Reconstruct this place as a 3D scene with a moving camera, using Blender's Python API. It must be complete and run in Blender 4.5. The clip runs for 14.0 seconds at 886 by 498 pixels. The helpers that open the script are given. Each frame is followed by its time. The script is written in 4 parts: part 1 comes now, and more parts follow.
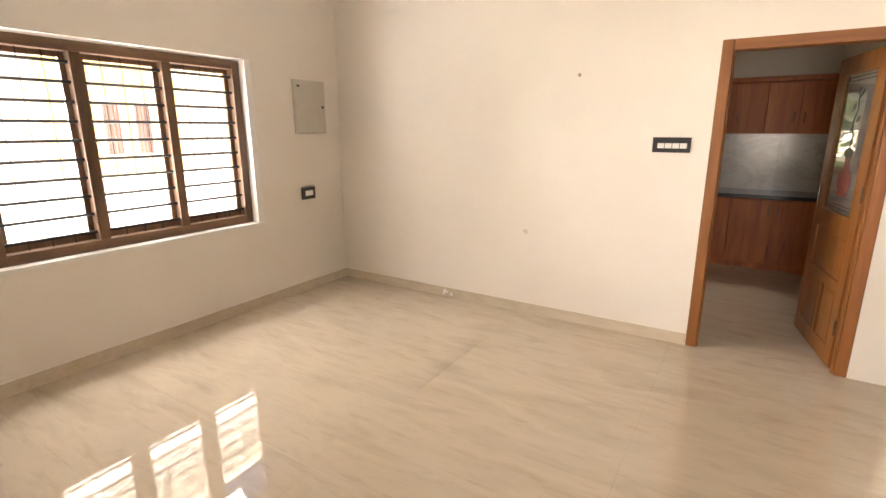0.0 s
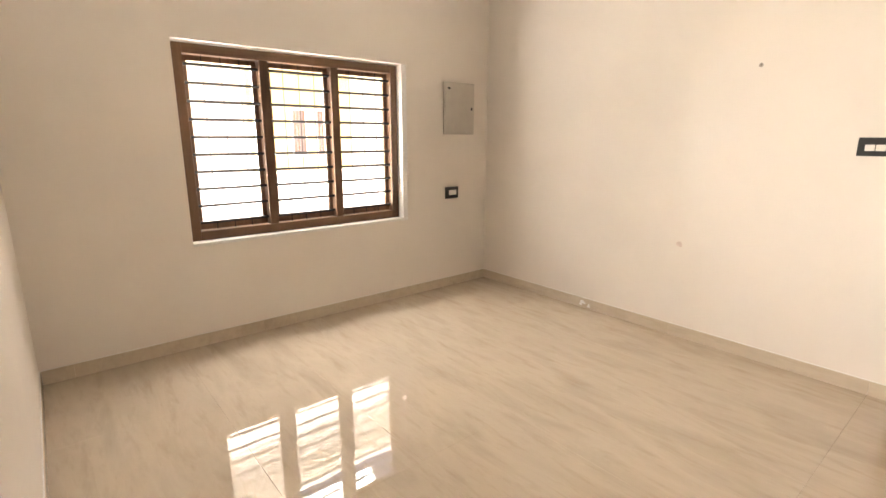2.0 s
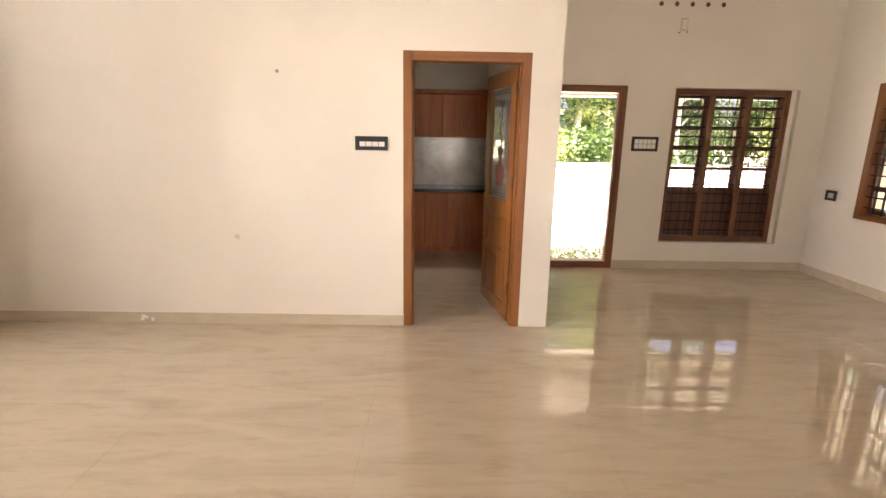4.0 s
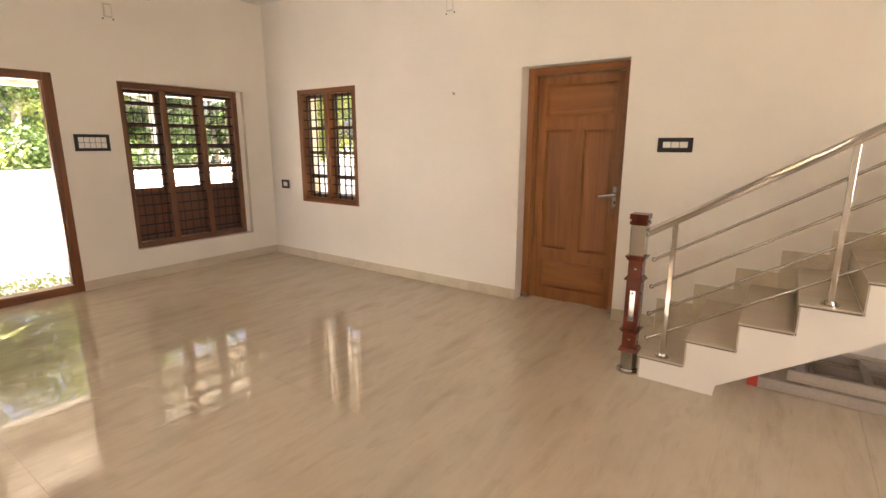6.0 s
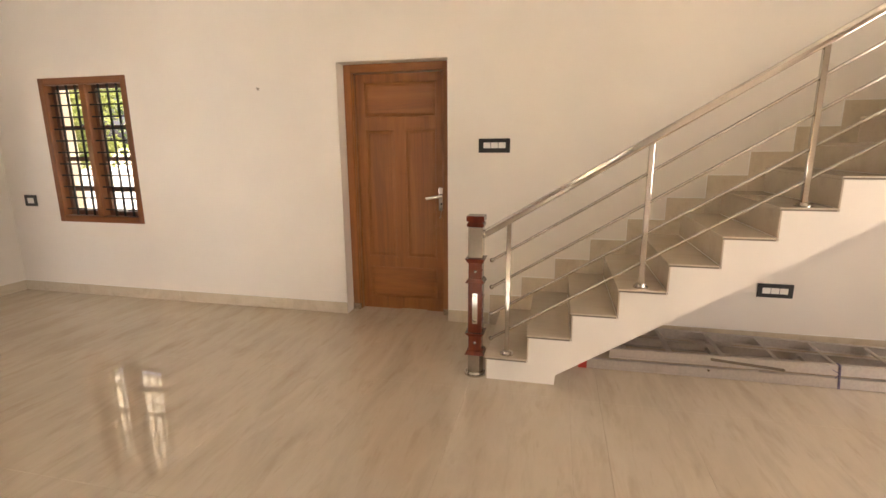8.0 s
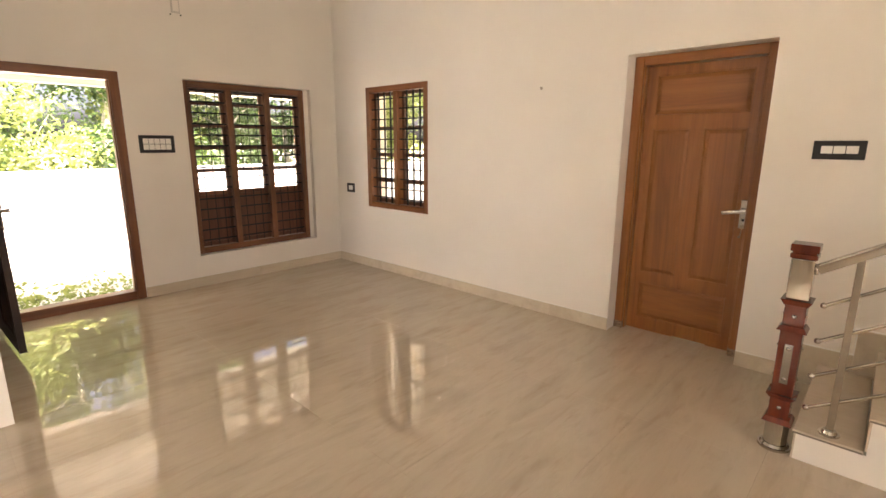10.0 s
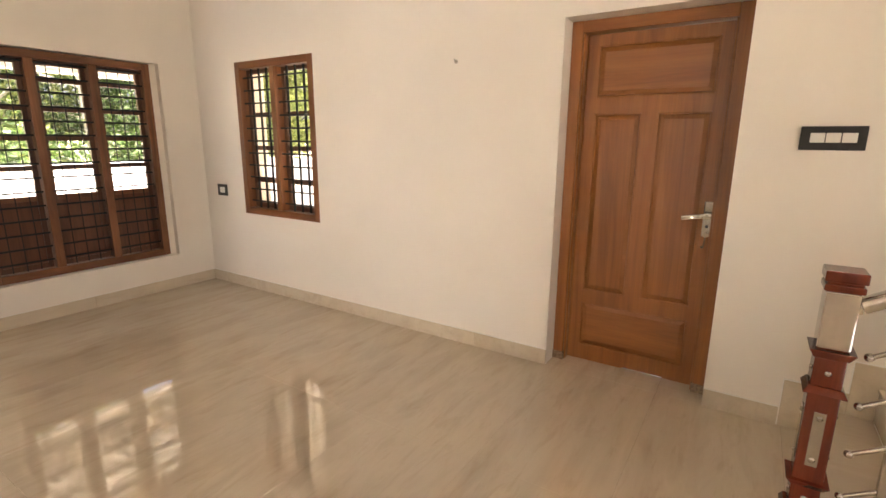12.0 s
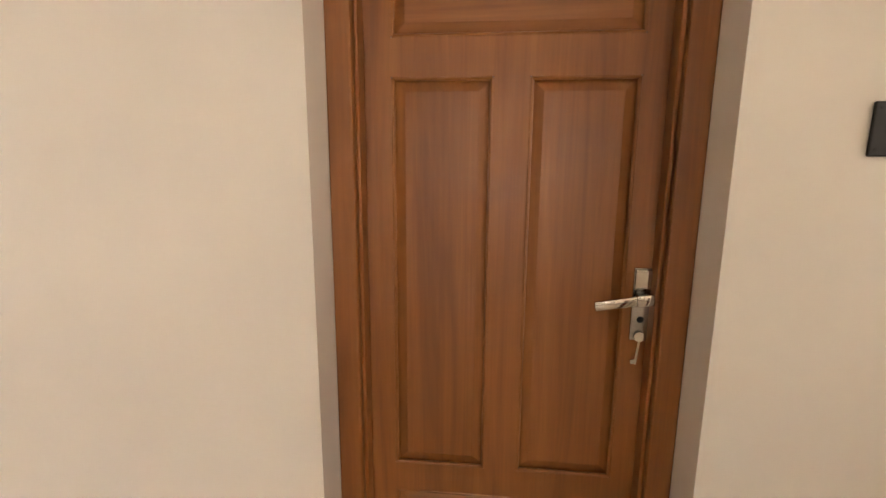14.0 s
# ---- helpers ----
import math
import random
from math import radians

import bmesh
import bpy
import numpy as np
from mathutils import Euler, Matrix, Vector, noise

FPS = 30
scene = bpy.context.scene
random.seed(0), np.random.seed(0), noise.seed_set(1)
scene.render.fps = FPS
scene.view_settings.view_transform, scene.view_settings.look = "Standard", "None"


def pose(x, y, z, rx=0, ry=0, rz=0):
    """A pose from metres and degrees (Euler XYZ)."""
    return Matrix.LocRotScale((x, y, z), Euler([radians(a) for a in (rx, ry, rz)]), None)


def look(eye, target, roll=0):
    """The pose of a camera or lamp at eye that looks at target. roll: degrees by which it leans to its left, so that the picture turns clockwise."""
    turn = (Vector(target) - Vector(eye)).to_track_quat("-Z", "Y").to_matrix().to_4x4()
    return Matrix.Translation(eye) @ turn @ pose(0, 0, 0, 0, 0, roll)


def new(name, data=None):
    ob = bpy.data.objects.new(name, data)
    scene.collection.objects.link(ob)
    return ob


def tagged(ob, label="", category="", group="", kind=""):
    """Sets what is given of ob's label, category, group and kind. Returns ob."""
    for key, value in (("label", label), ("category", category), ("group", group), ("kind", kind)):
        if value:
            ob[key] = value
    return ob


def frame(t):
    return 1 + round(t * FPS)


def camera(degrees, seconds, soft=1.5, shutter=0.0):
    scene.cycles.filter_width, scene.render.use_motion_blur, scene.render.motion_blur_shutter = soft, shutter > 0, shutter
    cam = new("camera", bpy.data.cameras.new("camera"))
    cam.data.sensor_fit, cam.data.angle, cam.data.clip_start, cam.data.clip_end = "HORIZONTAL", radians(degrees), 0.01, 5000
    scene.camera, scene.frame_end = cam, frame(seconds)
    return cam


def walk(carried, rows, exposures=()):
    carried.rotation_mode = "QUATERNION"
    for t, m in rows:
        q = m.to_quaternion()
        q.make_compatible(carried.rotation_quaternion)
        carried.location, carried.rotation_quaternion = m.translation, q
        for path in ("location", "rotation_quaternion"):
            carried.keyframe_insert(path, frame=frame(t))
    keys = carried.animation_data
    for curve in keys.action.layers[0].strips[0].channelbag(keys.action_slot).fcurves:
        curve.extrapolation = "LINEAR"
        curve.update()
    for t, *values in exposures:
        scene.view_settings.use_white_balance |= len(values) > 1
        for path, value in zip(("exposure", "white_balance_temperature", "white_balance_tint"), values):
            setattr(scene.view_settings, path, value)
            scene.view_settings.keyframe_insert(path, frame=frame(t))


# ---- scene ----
cam = camera(84.9, 14.0)
PATH = [
    (0, (3.598, -3.732, 1.545), (2.562, -2.09, 1.066), -0.2),
    (0.5, (3.615, -3.669, 1.49), (2.233, -2.295, 1.037), 0.2),
    (1, (3.659, -3.583, 1.513), (2.06, -2.476, 1.05), 0.1),
    (1.5, (3.648, -3.591, 1.502), (1.99, -2.57, 1.044), 0.2),
    (2, (3.649, -3.605, 1.482), (2.149, -2.36, 1.034), 0.1),
    (2.2, (3.655, -3.621, 1.48), (2.266, -2.253, 1.034), 0.3),
    (4.3, (3.602, -3.706, 1.492), (3.891, -1.779, 1.044), 0.9),
    (4.5, (3.637, -3.721, 1.495), (4.099, -1.827, 1.049), 0.8),
    (5, (3.707, -3.74, 1.49), (4.615, -2.014, 1.049), 0.5),
    (5.5, (3.818, -3.743, 1.478), (5.135, -2.301, 1.044), 0.2),
    (6, (3.962, -3.723, 1.45), (5.557, -2.593, 1.025), 0.1),
    (6.5, (4.047, -3.636, 1.45), (5.795, -2.759, 1.03), 0.1),
    (7, (4.072, -3.598, 1.43), (5.949, -3.044, 1.02), -0.1),
    (7.2, (4.091, -3.588, 1.447), (6.0, -3.163, 1.025), -0.4),
    (9.3, (4.333, -3.281, 1.46), (6.138, -2.527, 1.042), -0.0),
    (9.5, (4.347, -3.278, 1.479), (6.058, -2.335, 1.051), -0.0),
    (10, (4.346, -3.263, 1.479), (5.779, -1.936, 1.049), 0.2),
    (10.5, (4.391, -3.263, 1.484), (5.565, -1.705, 1.043), 0.3),
    (11, (4.556, -3.176, 1.454), (5.718, -1.612, 1.006), 0.3),
    (11.5, (4.775, -2.94, 1.469), (6.175, -1.584, 1.02), 0.3),
    (12, (5.132, -2.735, 1.426), (6.775, -1.684, 0.985), 0.4),
    (12.5, (5.543, -2.529, 1.444), (7.285, -1.655, 0.996), 0.0),
    (13, (5.974, -2.362, 1.455), (7.767, -1.598, 1.007), -0.1),
    (13.5, (6.425, -2.306, 1.418), (8.307, -1.77, 1.004), -0.1),
    (14, (6.882, -2.15, 1.387), (8.834, -1.94, 1.006), 0.4),
]
walk(cam, [(t, look(eye, target, roll)) for t, eye, target, roll in PATH],
     [(0.0, 3.39, 6740, 16), (2.2, 3.39, 6740, 16), (4.5, 3.33, 6740, 17), (5.5, 3.45, 6740, 17), (7.0, 3.53, 6740, 17), (11.0, 3.47, 6740, 16), (12.4, 3.65, 6740, 16), (13.2, 3.69, 6740, 16), (14.0, 3.45, 6740, 16)])


# ---- light ----
SUN_EL, SUN_AZ = 55.0, 140.0          # degrees; azimuth from +y towards +x
world = bpy.data.worlds.new("sky")
scene.world = world
world.use_nodes = True
wt = world.node_tree
wt.nodes.clear()
sky = wt.nodes.new("ShaderNodeTexSky")
sky.sky_type = 'NISHITA'
sky.sun_disc = False
sky.sun_elevation = radians(SUN_EL)
sky.sun_rotation = radians(SUN_AZ)
sky.air_density, sky.dust_density, sky.ozone_density = 0.4, 8.0, 0.2   # pale tropical haze
bg = wt.nodes.new("ShaderNodeBackground")
bg.inputs["Strength"].default_value = 0.15
wo = wt.nodes.new("ShaderNodeOutputWorld")
wt.links.new(sky.outputs[0], bg.inputs[0])
wt.links.new(bg.outputs[0], wo.inputs[0])
sun_data = bpy.data.lights.new("sun", 'SUN')
sun_data.energy = 5.0
sun_data.angle = radians(0.53)
sun_data.color = (1.0, 0.95, 0.87)
sun = new("sun", sun_data)
sd = Vector((math.sin(radians(SUN_AZ)) * math.cos(radians(SUN_EL)), math.cos(radians(SUN_AZ)) * math.cos(radians(SUN_EL)), math.sin(radians(SUN_EL))))
sun.matrix_world = look(sd * 60, (0, 0, 0))



def fill_lamp(name, eye, target, w, h, watts, col, spread=180):
    d = bpy.data.lights.new(name, 'AREA')
    d.shape, d.size, d.size_y, d.energy, d.color = 'RECTANGLE', w, h, watts, col
    d.spread = radians(spread)
    ob = new(name, d)
    ob.matrix_world = look(eye, target)
    return ob


# unseen fill lamps, west opening: sky above its head, sunlit paving below its sill
fill_lamp("west_sky_fill", (-0.62, -1.92, 2.66), (2.2, -1.92, 0.6), 1.8, 0.7, 16, (1.0, 0.985, 0.96))
fill_lamp("west_paving_fill", (-0.62, -1.92, 0.22), (1.9, -1.92, 2.3), 1.8, 0.7, 36, (1.0, 0.975, 0.925))
# fill lamp added at the unseen south opening, for its daylight
fill_lamp("south_sky_fill", (4.40, -7.72, 1.40), (4.9, 0.0, 1.40), 1.95, 1.30, 8.5, (1.0, 0.965, 0.90))
# unseen fill lamp added out in the passage, slanting in to the stair wall
fill_lamp("passage_sky_fill", (-2.0, -3.35, 1.55), (7.9, -0.6, 1.3), 1.3, 1.5, 11, (1.0, 0.96, 0.90), 70)
# unseen fill lamp for kitchen daylight, added above the head of its opening
fill_lamp("kitchen_sky_fill", (2.5, 3.98, 2.45), (3.1, 1.2, 0.3), 0.9, 0.6, 12, (1.0, 0.97, 0.92))

# ---- plan, metres ----
XR, YE, YS, XK = 7.957, 1.888, -3.77, 4.50     # stair wall, entrance wall, south wall of the west bay, end of the kitchen wall
CEIL = 3.11
TH = 0.23
TR = 0.30

# ---- materials ----


def mat_base(name, rough=0.5, metal=0.0):
    m = bpy.data.materials.new(name)
    m.use_nodes = True
    b = m.node_tree.nodes["Principled BSDF"]
    b.inputs["Roughness"].default_value = rough
    b.inputs["Metallic"].default_value = metal
    return m, m.node_tree, b


def coords(nt, scale=(1, 1, 1), rand=False):
    tc = nt.nodes.new("ShaderNodeTexCoord")
    mp = nt.nodes.new("ShaderNodeMapping")
    mp.inputs["Scale"].default_value = scale
    nt.links.new(tc.outputs["Object"], mp.inputs["Vector"])
    if rand:
        oi = nt.nodes.new("ShaderNodeObjectInfo")
        ml = nt.nodes.new("ShaderNodeMath")
        ml.operation = 'MULTIPLY'
        ml.inputs[1].default_value = 57.0
        nt.links.new(oi.outputs["Random"], ml.inputs[0])
        nt.links.new(ml.outputs[0], mp.inputs["Location"])
    return mp.outputs[0]


def noise_tex(nt, vec, scale, detail=4, rough=0.55, dist=0.0):
    n = nt.nodes.new("ShaderNodeTexNoise")
    n.inputs["Scale"].default_value = scale
    n.inputs["Detail"].default_value = detail
    n.inputs["Roughness"].default_value = rough
    n.inputs["Distortion"].default_value = dist
    nt.links.new(vec, n.inputs["Vector"])
    return n.outputs[0]


def ramp(nt, fac, stops):
    r = nt.nodes.new("ShaderNodeValToRGB")
    while len(r.color_ramp.elements) < len(stops):
        r.color_ramp.elements.new(0.5)
    for e, (p, c) in zip(r.color_ramp.elements, stops):
        e.position = p
        e.color = (*c, 1)
    nt.links.new(fac, r.inputs[0])
    return r.outputs[0]


def blend(nt, fac, a, b, mode='MIX'):
    x = nt.nodes.new("ShaderNodeMix")
    x.data_type = 'RGBA'
    x.blend_type = mode
    if isinstance(fac, float):
        x.inputs[0].default_value = fac
    else:
        nt.links.new(fac, x.inputs[0])
    for i, v in ((6, a), (7, b)):
        if isinstance(v, tuple):
            x.inputs[i].default_value = (*v, 1)
        else:
            nt.links.new(v, x.inputs[i])
    return x.outputs[2]


def bump(nt, b, height, strength, dist=0.002):
    n = nt.nodes.new("ShaderNodeBump")
    n.inputs["Strength"].default_value = strength
    n.inputs["Distance"].default_value = dist
    nt.links.new(height, n.inputs["Height"])
    nt.links.new(n.outputs[0], b.inputs["Normal"])


object_coords = coords


def paint(name, col, rough=0.55, vary=0.05, bumpy=0.25):
    m, nt, b = mat_base(name, rough)
    v = coords(nt)
    big = noise_tex(nt, v, 0.9, 3)
    small = noise_tex(nt, v, 60, 3)
    lo = tuple(c * (1 - vary) for c in col)
    hi = tuple(min(1, c * (1 + vary * 0.6)) for c in col)
    nt.links.new(ramp(nt, big, [(0.3, lo), (0.7, hi)]), b.inputs["Base Color"])
    bump(nt, b, small, bumpy, 0.0008)
    return m


def wood(name, dark, mid, light, axis='z', rough=0.42, rand=False):
    m, nt, b = mat_base(name, rough)
    s = [7.0, 7.0, 7.0]
    s['xyz'.index(axis)] = 0.55
    v = coords(nt, tuple(s), rand)
    n1 = noise_tex(nt, v, 1.6, 5, 0.6, 0.9)
    s2 = [60.0, 60.0, 60.0]
    s2['xyz'.index(axis)] = 1.6
    v2 = coords(nt, tuple(s2), rand)
    n2 = noise_tex(nt, v2, 2.0, 3, 0.6)
    c1 = ramp(nt, n1, [(0.30, dark), (0.47, mid), (0.68, light)])
    c2 = ramp(nt, n2, [(0.3, (0.72, 0.70, 0.68)), (0.7, (1.08, 1.06, 1.04))])
    nt.links.new(blend(nt, 0.4, c1, c2, 'MULTIPLY'), b.inputs["Base Color"])
    b.inputs["Coat Weight"].default_value = 0.04
    b.inputs["Coat Roughness"].default_value = 0.25
    bump(nt, b, n2, 0.12, 0.001)
    return m


def stone_tile(name, base, pale, vein, rough=0.07, rand=True, wavy=0.10, axis='x', wave=0.004, wave_scale=5.5, gloss=1.5):
    """Streaked polished stone; without rand the pattern runs on from tile to tile."""
    m, nt, b = mat_base(name, rough)

    def coords(nt, scale, rand):
        if rand:
            return object_coords(nt, scale, True)
        g = nt.nodes.new("ShaderNodeNewGeometry")
        mp = nt.nodes.new("ShaderNodeMapping")
        mp.inputs["Scale"].default_value = scale
        nt.links.new(g.outputs["Position"], mp.inputs["Vector"])
        return mp.outputs[0]

    st = {'x': (1.1, 4.5, 4.5), 'y': (4.5, 1.1, 4.5), 'z': (4.5, 4.5, 1.1)}[axis]
    v = coords(nt, st, rand)
    n1 = noise_tex(nt, v, 1.1, 6, 0.58, 0.5)
    c1 = ramp(nt, n1, [(0.30, base), (0.50, pale), (0.72, tuple(x * 0.93 for x in base))])
    st2 = {'x': (3.2, 15, 15), 'y': (15, 3.2, 15), 'z': (15, 15, 3.2)}[axis]
    v2 = coords(nt, st2, rand)
    n2 = noise_tex(nt, v2, 1.0, 4, 0.6, 0.4)
    fac = ramp(nt, n2, [(0.53, (0, 0, 0)), (0.76, (0.36, 0.36, 0.36))])
    c2 = blend(nt, fac, c1, vein)
    st3 = {'x': (6.0, 38, 38), 'y': (38, 6.0, 38), 'z': (38, 38, 6.0)}[axis]
    n3 = noise_tex(nt, coords(nt, st3, rand), 1.0, 2, 0.5, 0.2)
    fac3 = ramp(nt, n3, [(0.64, (0, 0, 0)), (0.84, (0.24, 0.24, 0.24))])
    nt.links.new(blend(nt, fac3, c2, tuple(x * 0.8 for x in vein)), b.inputs["Base Color"])
    w = noise_tex(nt, coords(nt, (1, 1, 1), rand), wave_scale, 1, 0.5)
    bump(nt, b, w, wavy, wave)
    b.inputs["IOR"].default_value = gloss
    return m


def plain(name, col, rough=0.5, metal=0.0, scale=25, vary=0.12, bumpy=0.0):
    m, nt, b = mat_base(name, rough, metal)
    n = noise_tex(nt, coords(nt), scale, 4)
    nt.links.new(ramp(nt, n, [(0.3, tuple(c * (1 - vary) for c in col)), (0.7, tuple(min(1, c * (1 + vary)) for c in col))]), b.inputs["Base Color"])
    if bumpy:
        bump(nt, b, n, bumpy, 0.003)
    return m


M_WALL = paint("cream wall paint", (0.82, 0.762, 0.682))
M_CEIL = paint("white ceiling paint", (0.80, 0.77, 0.71))
M_EXT = paint("outside white paint", (0.84, 0.82, 0.78), 0.7, 0.08)
M_YEL = paint("yellow outside paint", (0.62, 0.50, 0.25), 0.7, 0.06)
M_FLOOR = stone_tile("beige streaked polished tile", (0.525, 0.437, 0.324), (0.585, 0.495, 0.377), (0.355, 0.252, 0.150), 0.0, False, 1.0, wave=0.00016, wave_scale=7.0, gloss=1.75)
M_SKIRT = stone_tile("beige skirting tile", (0.58, 0.485, 0.36), (0.635, 0.54, 0.41), (0.45, 0.35, 0.235), 0.15, True, 0.03)
M_STEP = stone_tile("grey beige step tile", (0.555, 0.464, 0.355), (0.59, 0.498, 0.386), (0.50, 0.405, 0.30), 0.10, True, 0.02, 'y')
M_NOSE = plain("dark tile edge", (0.17, 0.135, 0.10), 0.5)
M_GROUT = plain("beige grout", (0.50, 0.41, 0.30), 0.6)
TEAK = ((0.200, 0.068, 0.0132), (0.262, 0.093, 0.0182), (0.320, 0.119, 0.026))
M_TEAK = wood("varnished teak upright", *TEAK, 'z')
M_TEAKX = wood("varnished teak along x", *TEAK, 'x')
M_TEAKY = wood("varnished teak along y", *TEAK, 'y')
BROWN = ((0.085, 0.030, 0.012), (0.165, 0.062, 0.023), (0.24, 0.098, 0.04))
M_BROWN = wood("brown stained window wood upright", *BROWN, 'z')
M_BROWNX = wood("brown stained window wood along x", *BROWN, 'x')
M_BROWNY = wood("brown stained window wood along y", *BROWN, 'y')
TAN = ((0.085, 0.042, 0.021), (0.14, 0.073, 0.037), (0.19, 0.105, 0.056))
MIDB = ((0.115, 0.038, 0.011), (0.195, 0.068, 0.020), (0.265, 0.096, 0.031))
M_MIDB = wood("brown varnished frame wood upright", *MIDB, 'z')
M_MIDBX = wood("brown varnished frame wood along x", *MIDB, 'x')
M_MIDBY = wood("brown varnished frame wood along y", *MIDB, 'y')
# sash colour is darkened to the tone of wood against the light
M_SASH_BACKLIT = wood("sash wood darkened as backlit", (0.045, 0.018, 0.009), (0.095, 0.036, 0.015), (0.14, 0.056, 0.024), 'z')
M_LOWER = wood("dark red brown panel wood", (0.062, 0.022, 0.010), (0.112, 0.040, 0.018), (0.16, 0.060, 0.027), 'z')
M_TAN = wood("tan brown window wood upright", *TAN, 'z')
M_TANY = wood("tan brown window wood along y", *TAN, 'y')
M_CAB = wood("orange brown cabinet veneer", (0.29, 0.074, 0.012), (0.40, 0.112, 0.019), (0.48, 0.148, 0.026), 'z', 0.5)
# near-black colour carries the backlit shade of the entrance leaf
M_DOOR_BACKLIT = wood("door wood darkened as backlit", (0.020, 0.010, 0.006), (0.038, 0.018, 0.010), (0.060, 0.028, 0.015), 'z', 0.6)
M_MAHOG = wood("red mahogany newel wood", (0.062, 0.010, 0.005), (0.125, 0.021, 0.009), (0.18, 0.036, 0.014), 'z', 0.16)
M_STEEL = plain("polished stainless steel", (0.50, 0.47, 0.43), 0.07, 1.0, 40, 0.04)
M_SATIN = plain("satin steel", (0.40, 0.38, 0.355), 0.22, 1.0, 60, 0.08)
M_ALU = plain("dull scratched aluminium", (0.47, 0.415, 0.36), 0.42, 0.45, 55, 0.07, 0.05)
M_IRON = plain("black painted iron", (0.012, 0.011, 0.010), 0.65)
M_BLACK = plain("black plastic", (0.016, 0.015, 0.015), 0.5)
M_WHITEP = plain("white switch plastic", (0.80, 0.78, 0.73), 0.3, 0, 30, 0.03)
M_GREYM = plain("light grey enamelled metal", (0.55, 0.51, 0.44), 0.35, 0, 12, 0.04)
M_SHUT = plain("grey violet window shutter", (0.17, 0.14, 0.15), 0.4, 0, 12, 0.1)
M_RED = plain("red plastic cap", (0.50, 0.05, 0.03), 0.5)
M_PURPLE = plain("dull violet cord", (0.16, 0.13, 0.24), 0.8)
M_POINT = plain("unpainted grey plastic", (0.60, 0.56, 0.50), 0.5, 0, 30, 0.05)
M_PORCHC = paint("dull cream porch paint", (0.68, 0.64, 0.57), 0.7, 0.06)
M_GRANITE = plain("black granite", (0.03, 0.03, 0.032), 0.15, 0, 220, 0.6)
M_HOLE = plain("shaded hole", (0.09, 0.07, 0.05), 0.9)
M_PLASTER = plain("bare cement patch", (0.42, 0.37, 0.31), 0.9, 0, 30, 0.15, 0.3)
M_FILM = plain("wrinkled clear plastic wrap", (0.27, 0.20, 0.14), 0.15, 0, 90, 0.35, 0.6)
M_PAVE = plain("pale concrete paving", (0.60, 0.57, 0.51), 0.85, 0, 6, 0.10, 0.3)
M_GROUND = plain("sandy ground", (0.42, 0.38, 0.27), 0.95, 0, 2.0, 0.25, 0.4)
M_PORCH = plain("polished dark porch granite", (0.045, 0.044, 0.04), 0.03, 0, 60, 0.5)
M_BARK = plain("pale grey bark", (0.46, 0.42, 0.35), 0.9, 0, 14, 0.35, 0.8)
M_ROOF = plain("grey roof concrete", (0.40, 0.38, 0.35), 0.9, 0, 5, 0.15)
M_SCUFF = plain("pale reddish scuff", (0.73, 0.62, 0.55), 0.7)
M_SILL = paint("white sill paint", (0.82, 0.80, 0.76), 0.5, 0.03)
M_GAPLIGHT = plain("grey green light in door gap", (0.36, 0.42, 0.36), 0.6)


def make_marble():
    m, nt, b = mat_base("white veined wall tile", 0.18)
    v = coords(nt, (1, 1, 1.4))
    n = noise_tex(nt, v, 2.2, 6, 0.6, 1.6)
    nt.links.new(ramp(nt, n, [(0.38, (0.72, 0.71, 0.68)), (0.485, (0.60, 0.59, 0.57)), (0.56, (0.74, 0.73, 0.70))]), b.inputs["Base Color"])
    return m


def make_glass(name, rough, col, weight):
    m, nt, b = mat_base(name, rough)
    b.inputs["Base Color"].default_value = (*col, 1)
    b.inputs["Transmission Weight"].default_value = weight
    b.inputs["IOR"].default_value = 1.5
    return m


def make_leaf(name, a, c):
    m, nt, b = mat_base(name, 0.5)
    g = nt.nodes.new("ShaderNodeNewGeometry")
    nt.links.new(ramp(nt, g.outputs["Random Per Island"], [(0.1, a), (0.9, c)]), b.inputs["Base Color"])
    tr = nt.nodes.new("ShaderNodeBsdfTranslucent")
    tr.inputs[0].default_value = (c[0] * 1.2, c[1] * 1.2, c[2], 1)
    mx = nt.nodes.new("ShaderNodeMixShader")
    mx.inputs[0].default_value = 0.35
    nt.links.new(b.outputs[0], mx.inputs[1])
    nt.links.new(tr.outputs[0], mx.inputs[2])
    nt.links.new(mx.outputs[0], nt.nodes["Material Output"].inputs[0])
    return m


M_MARBLE = make_marble()
M_GLASS = make_glass("clear window glass", 0.0, (0.97, 0.98, 0.97), 1.0)
M_FROST = make_glass("etched door glass", 0.0, (0.82, 0.86, 0.84), 0.92)
# two leaf tones: darker for the shaded mass, paler for sunlit clumps
M_LEAF = make_leaf("green leaves", (0.014, 0.034, 0.010), (0.075, 0.125, 0.028))
M_LEAF_LIT = make_leaf("sunlit yellow green leaves", (0.08, 0.12, 0.03), (0.29, 0.33, 0.10))

# ---- builders ----


def bx(x0, x1, y0, y1, z0, z1, bm=None):
    """A box between two corners, added to bm."""
    bm = bm or bmesh.new()
    vs = [bm.verts.new(p) for p in ((x0, y0, z0), (x1, y0, z0), (x1, y1, z0), (x0, y1, z0), (x0, y0, z1), (x1, y0, z1), (x1, y1, z1), (x0, y1, z1))]
    for f in ((3, 2, 1, 0), (4, 5, 6, 7), (0, 1, 5, 4), (1, 2, 6, 5), (2, 3, 7, 6), (3, 0, 4, 7)):
        bm.faces.new([vs[i] for i in f])
    return bm


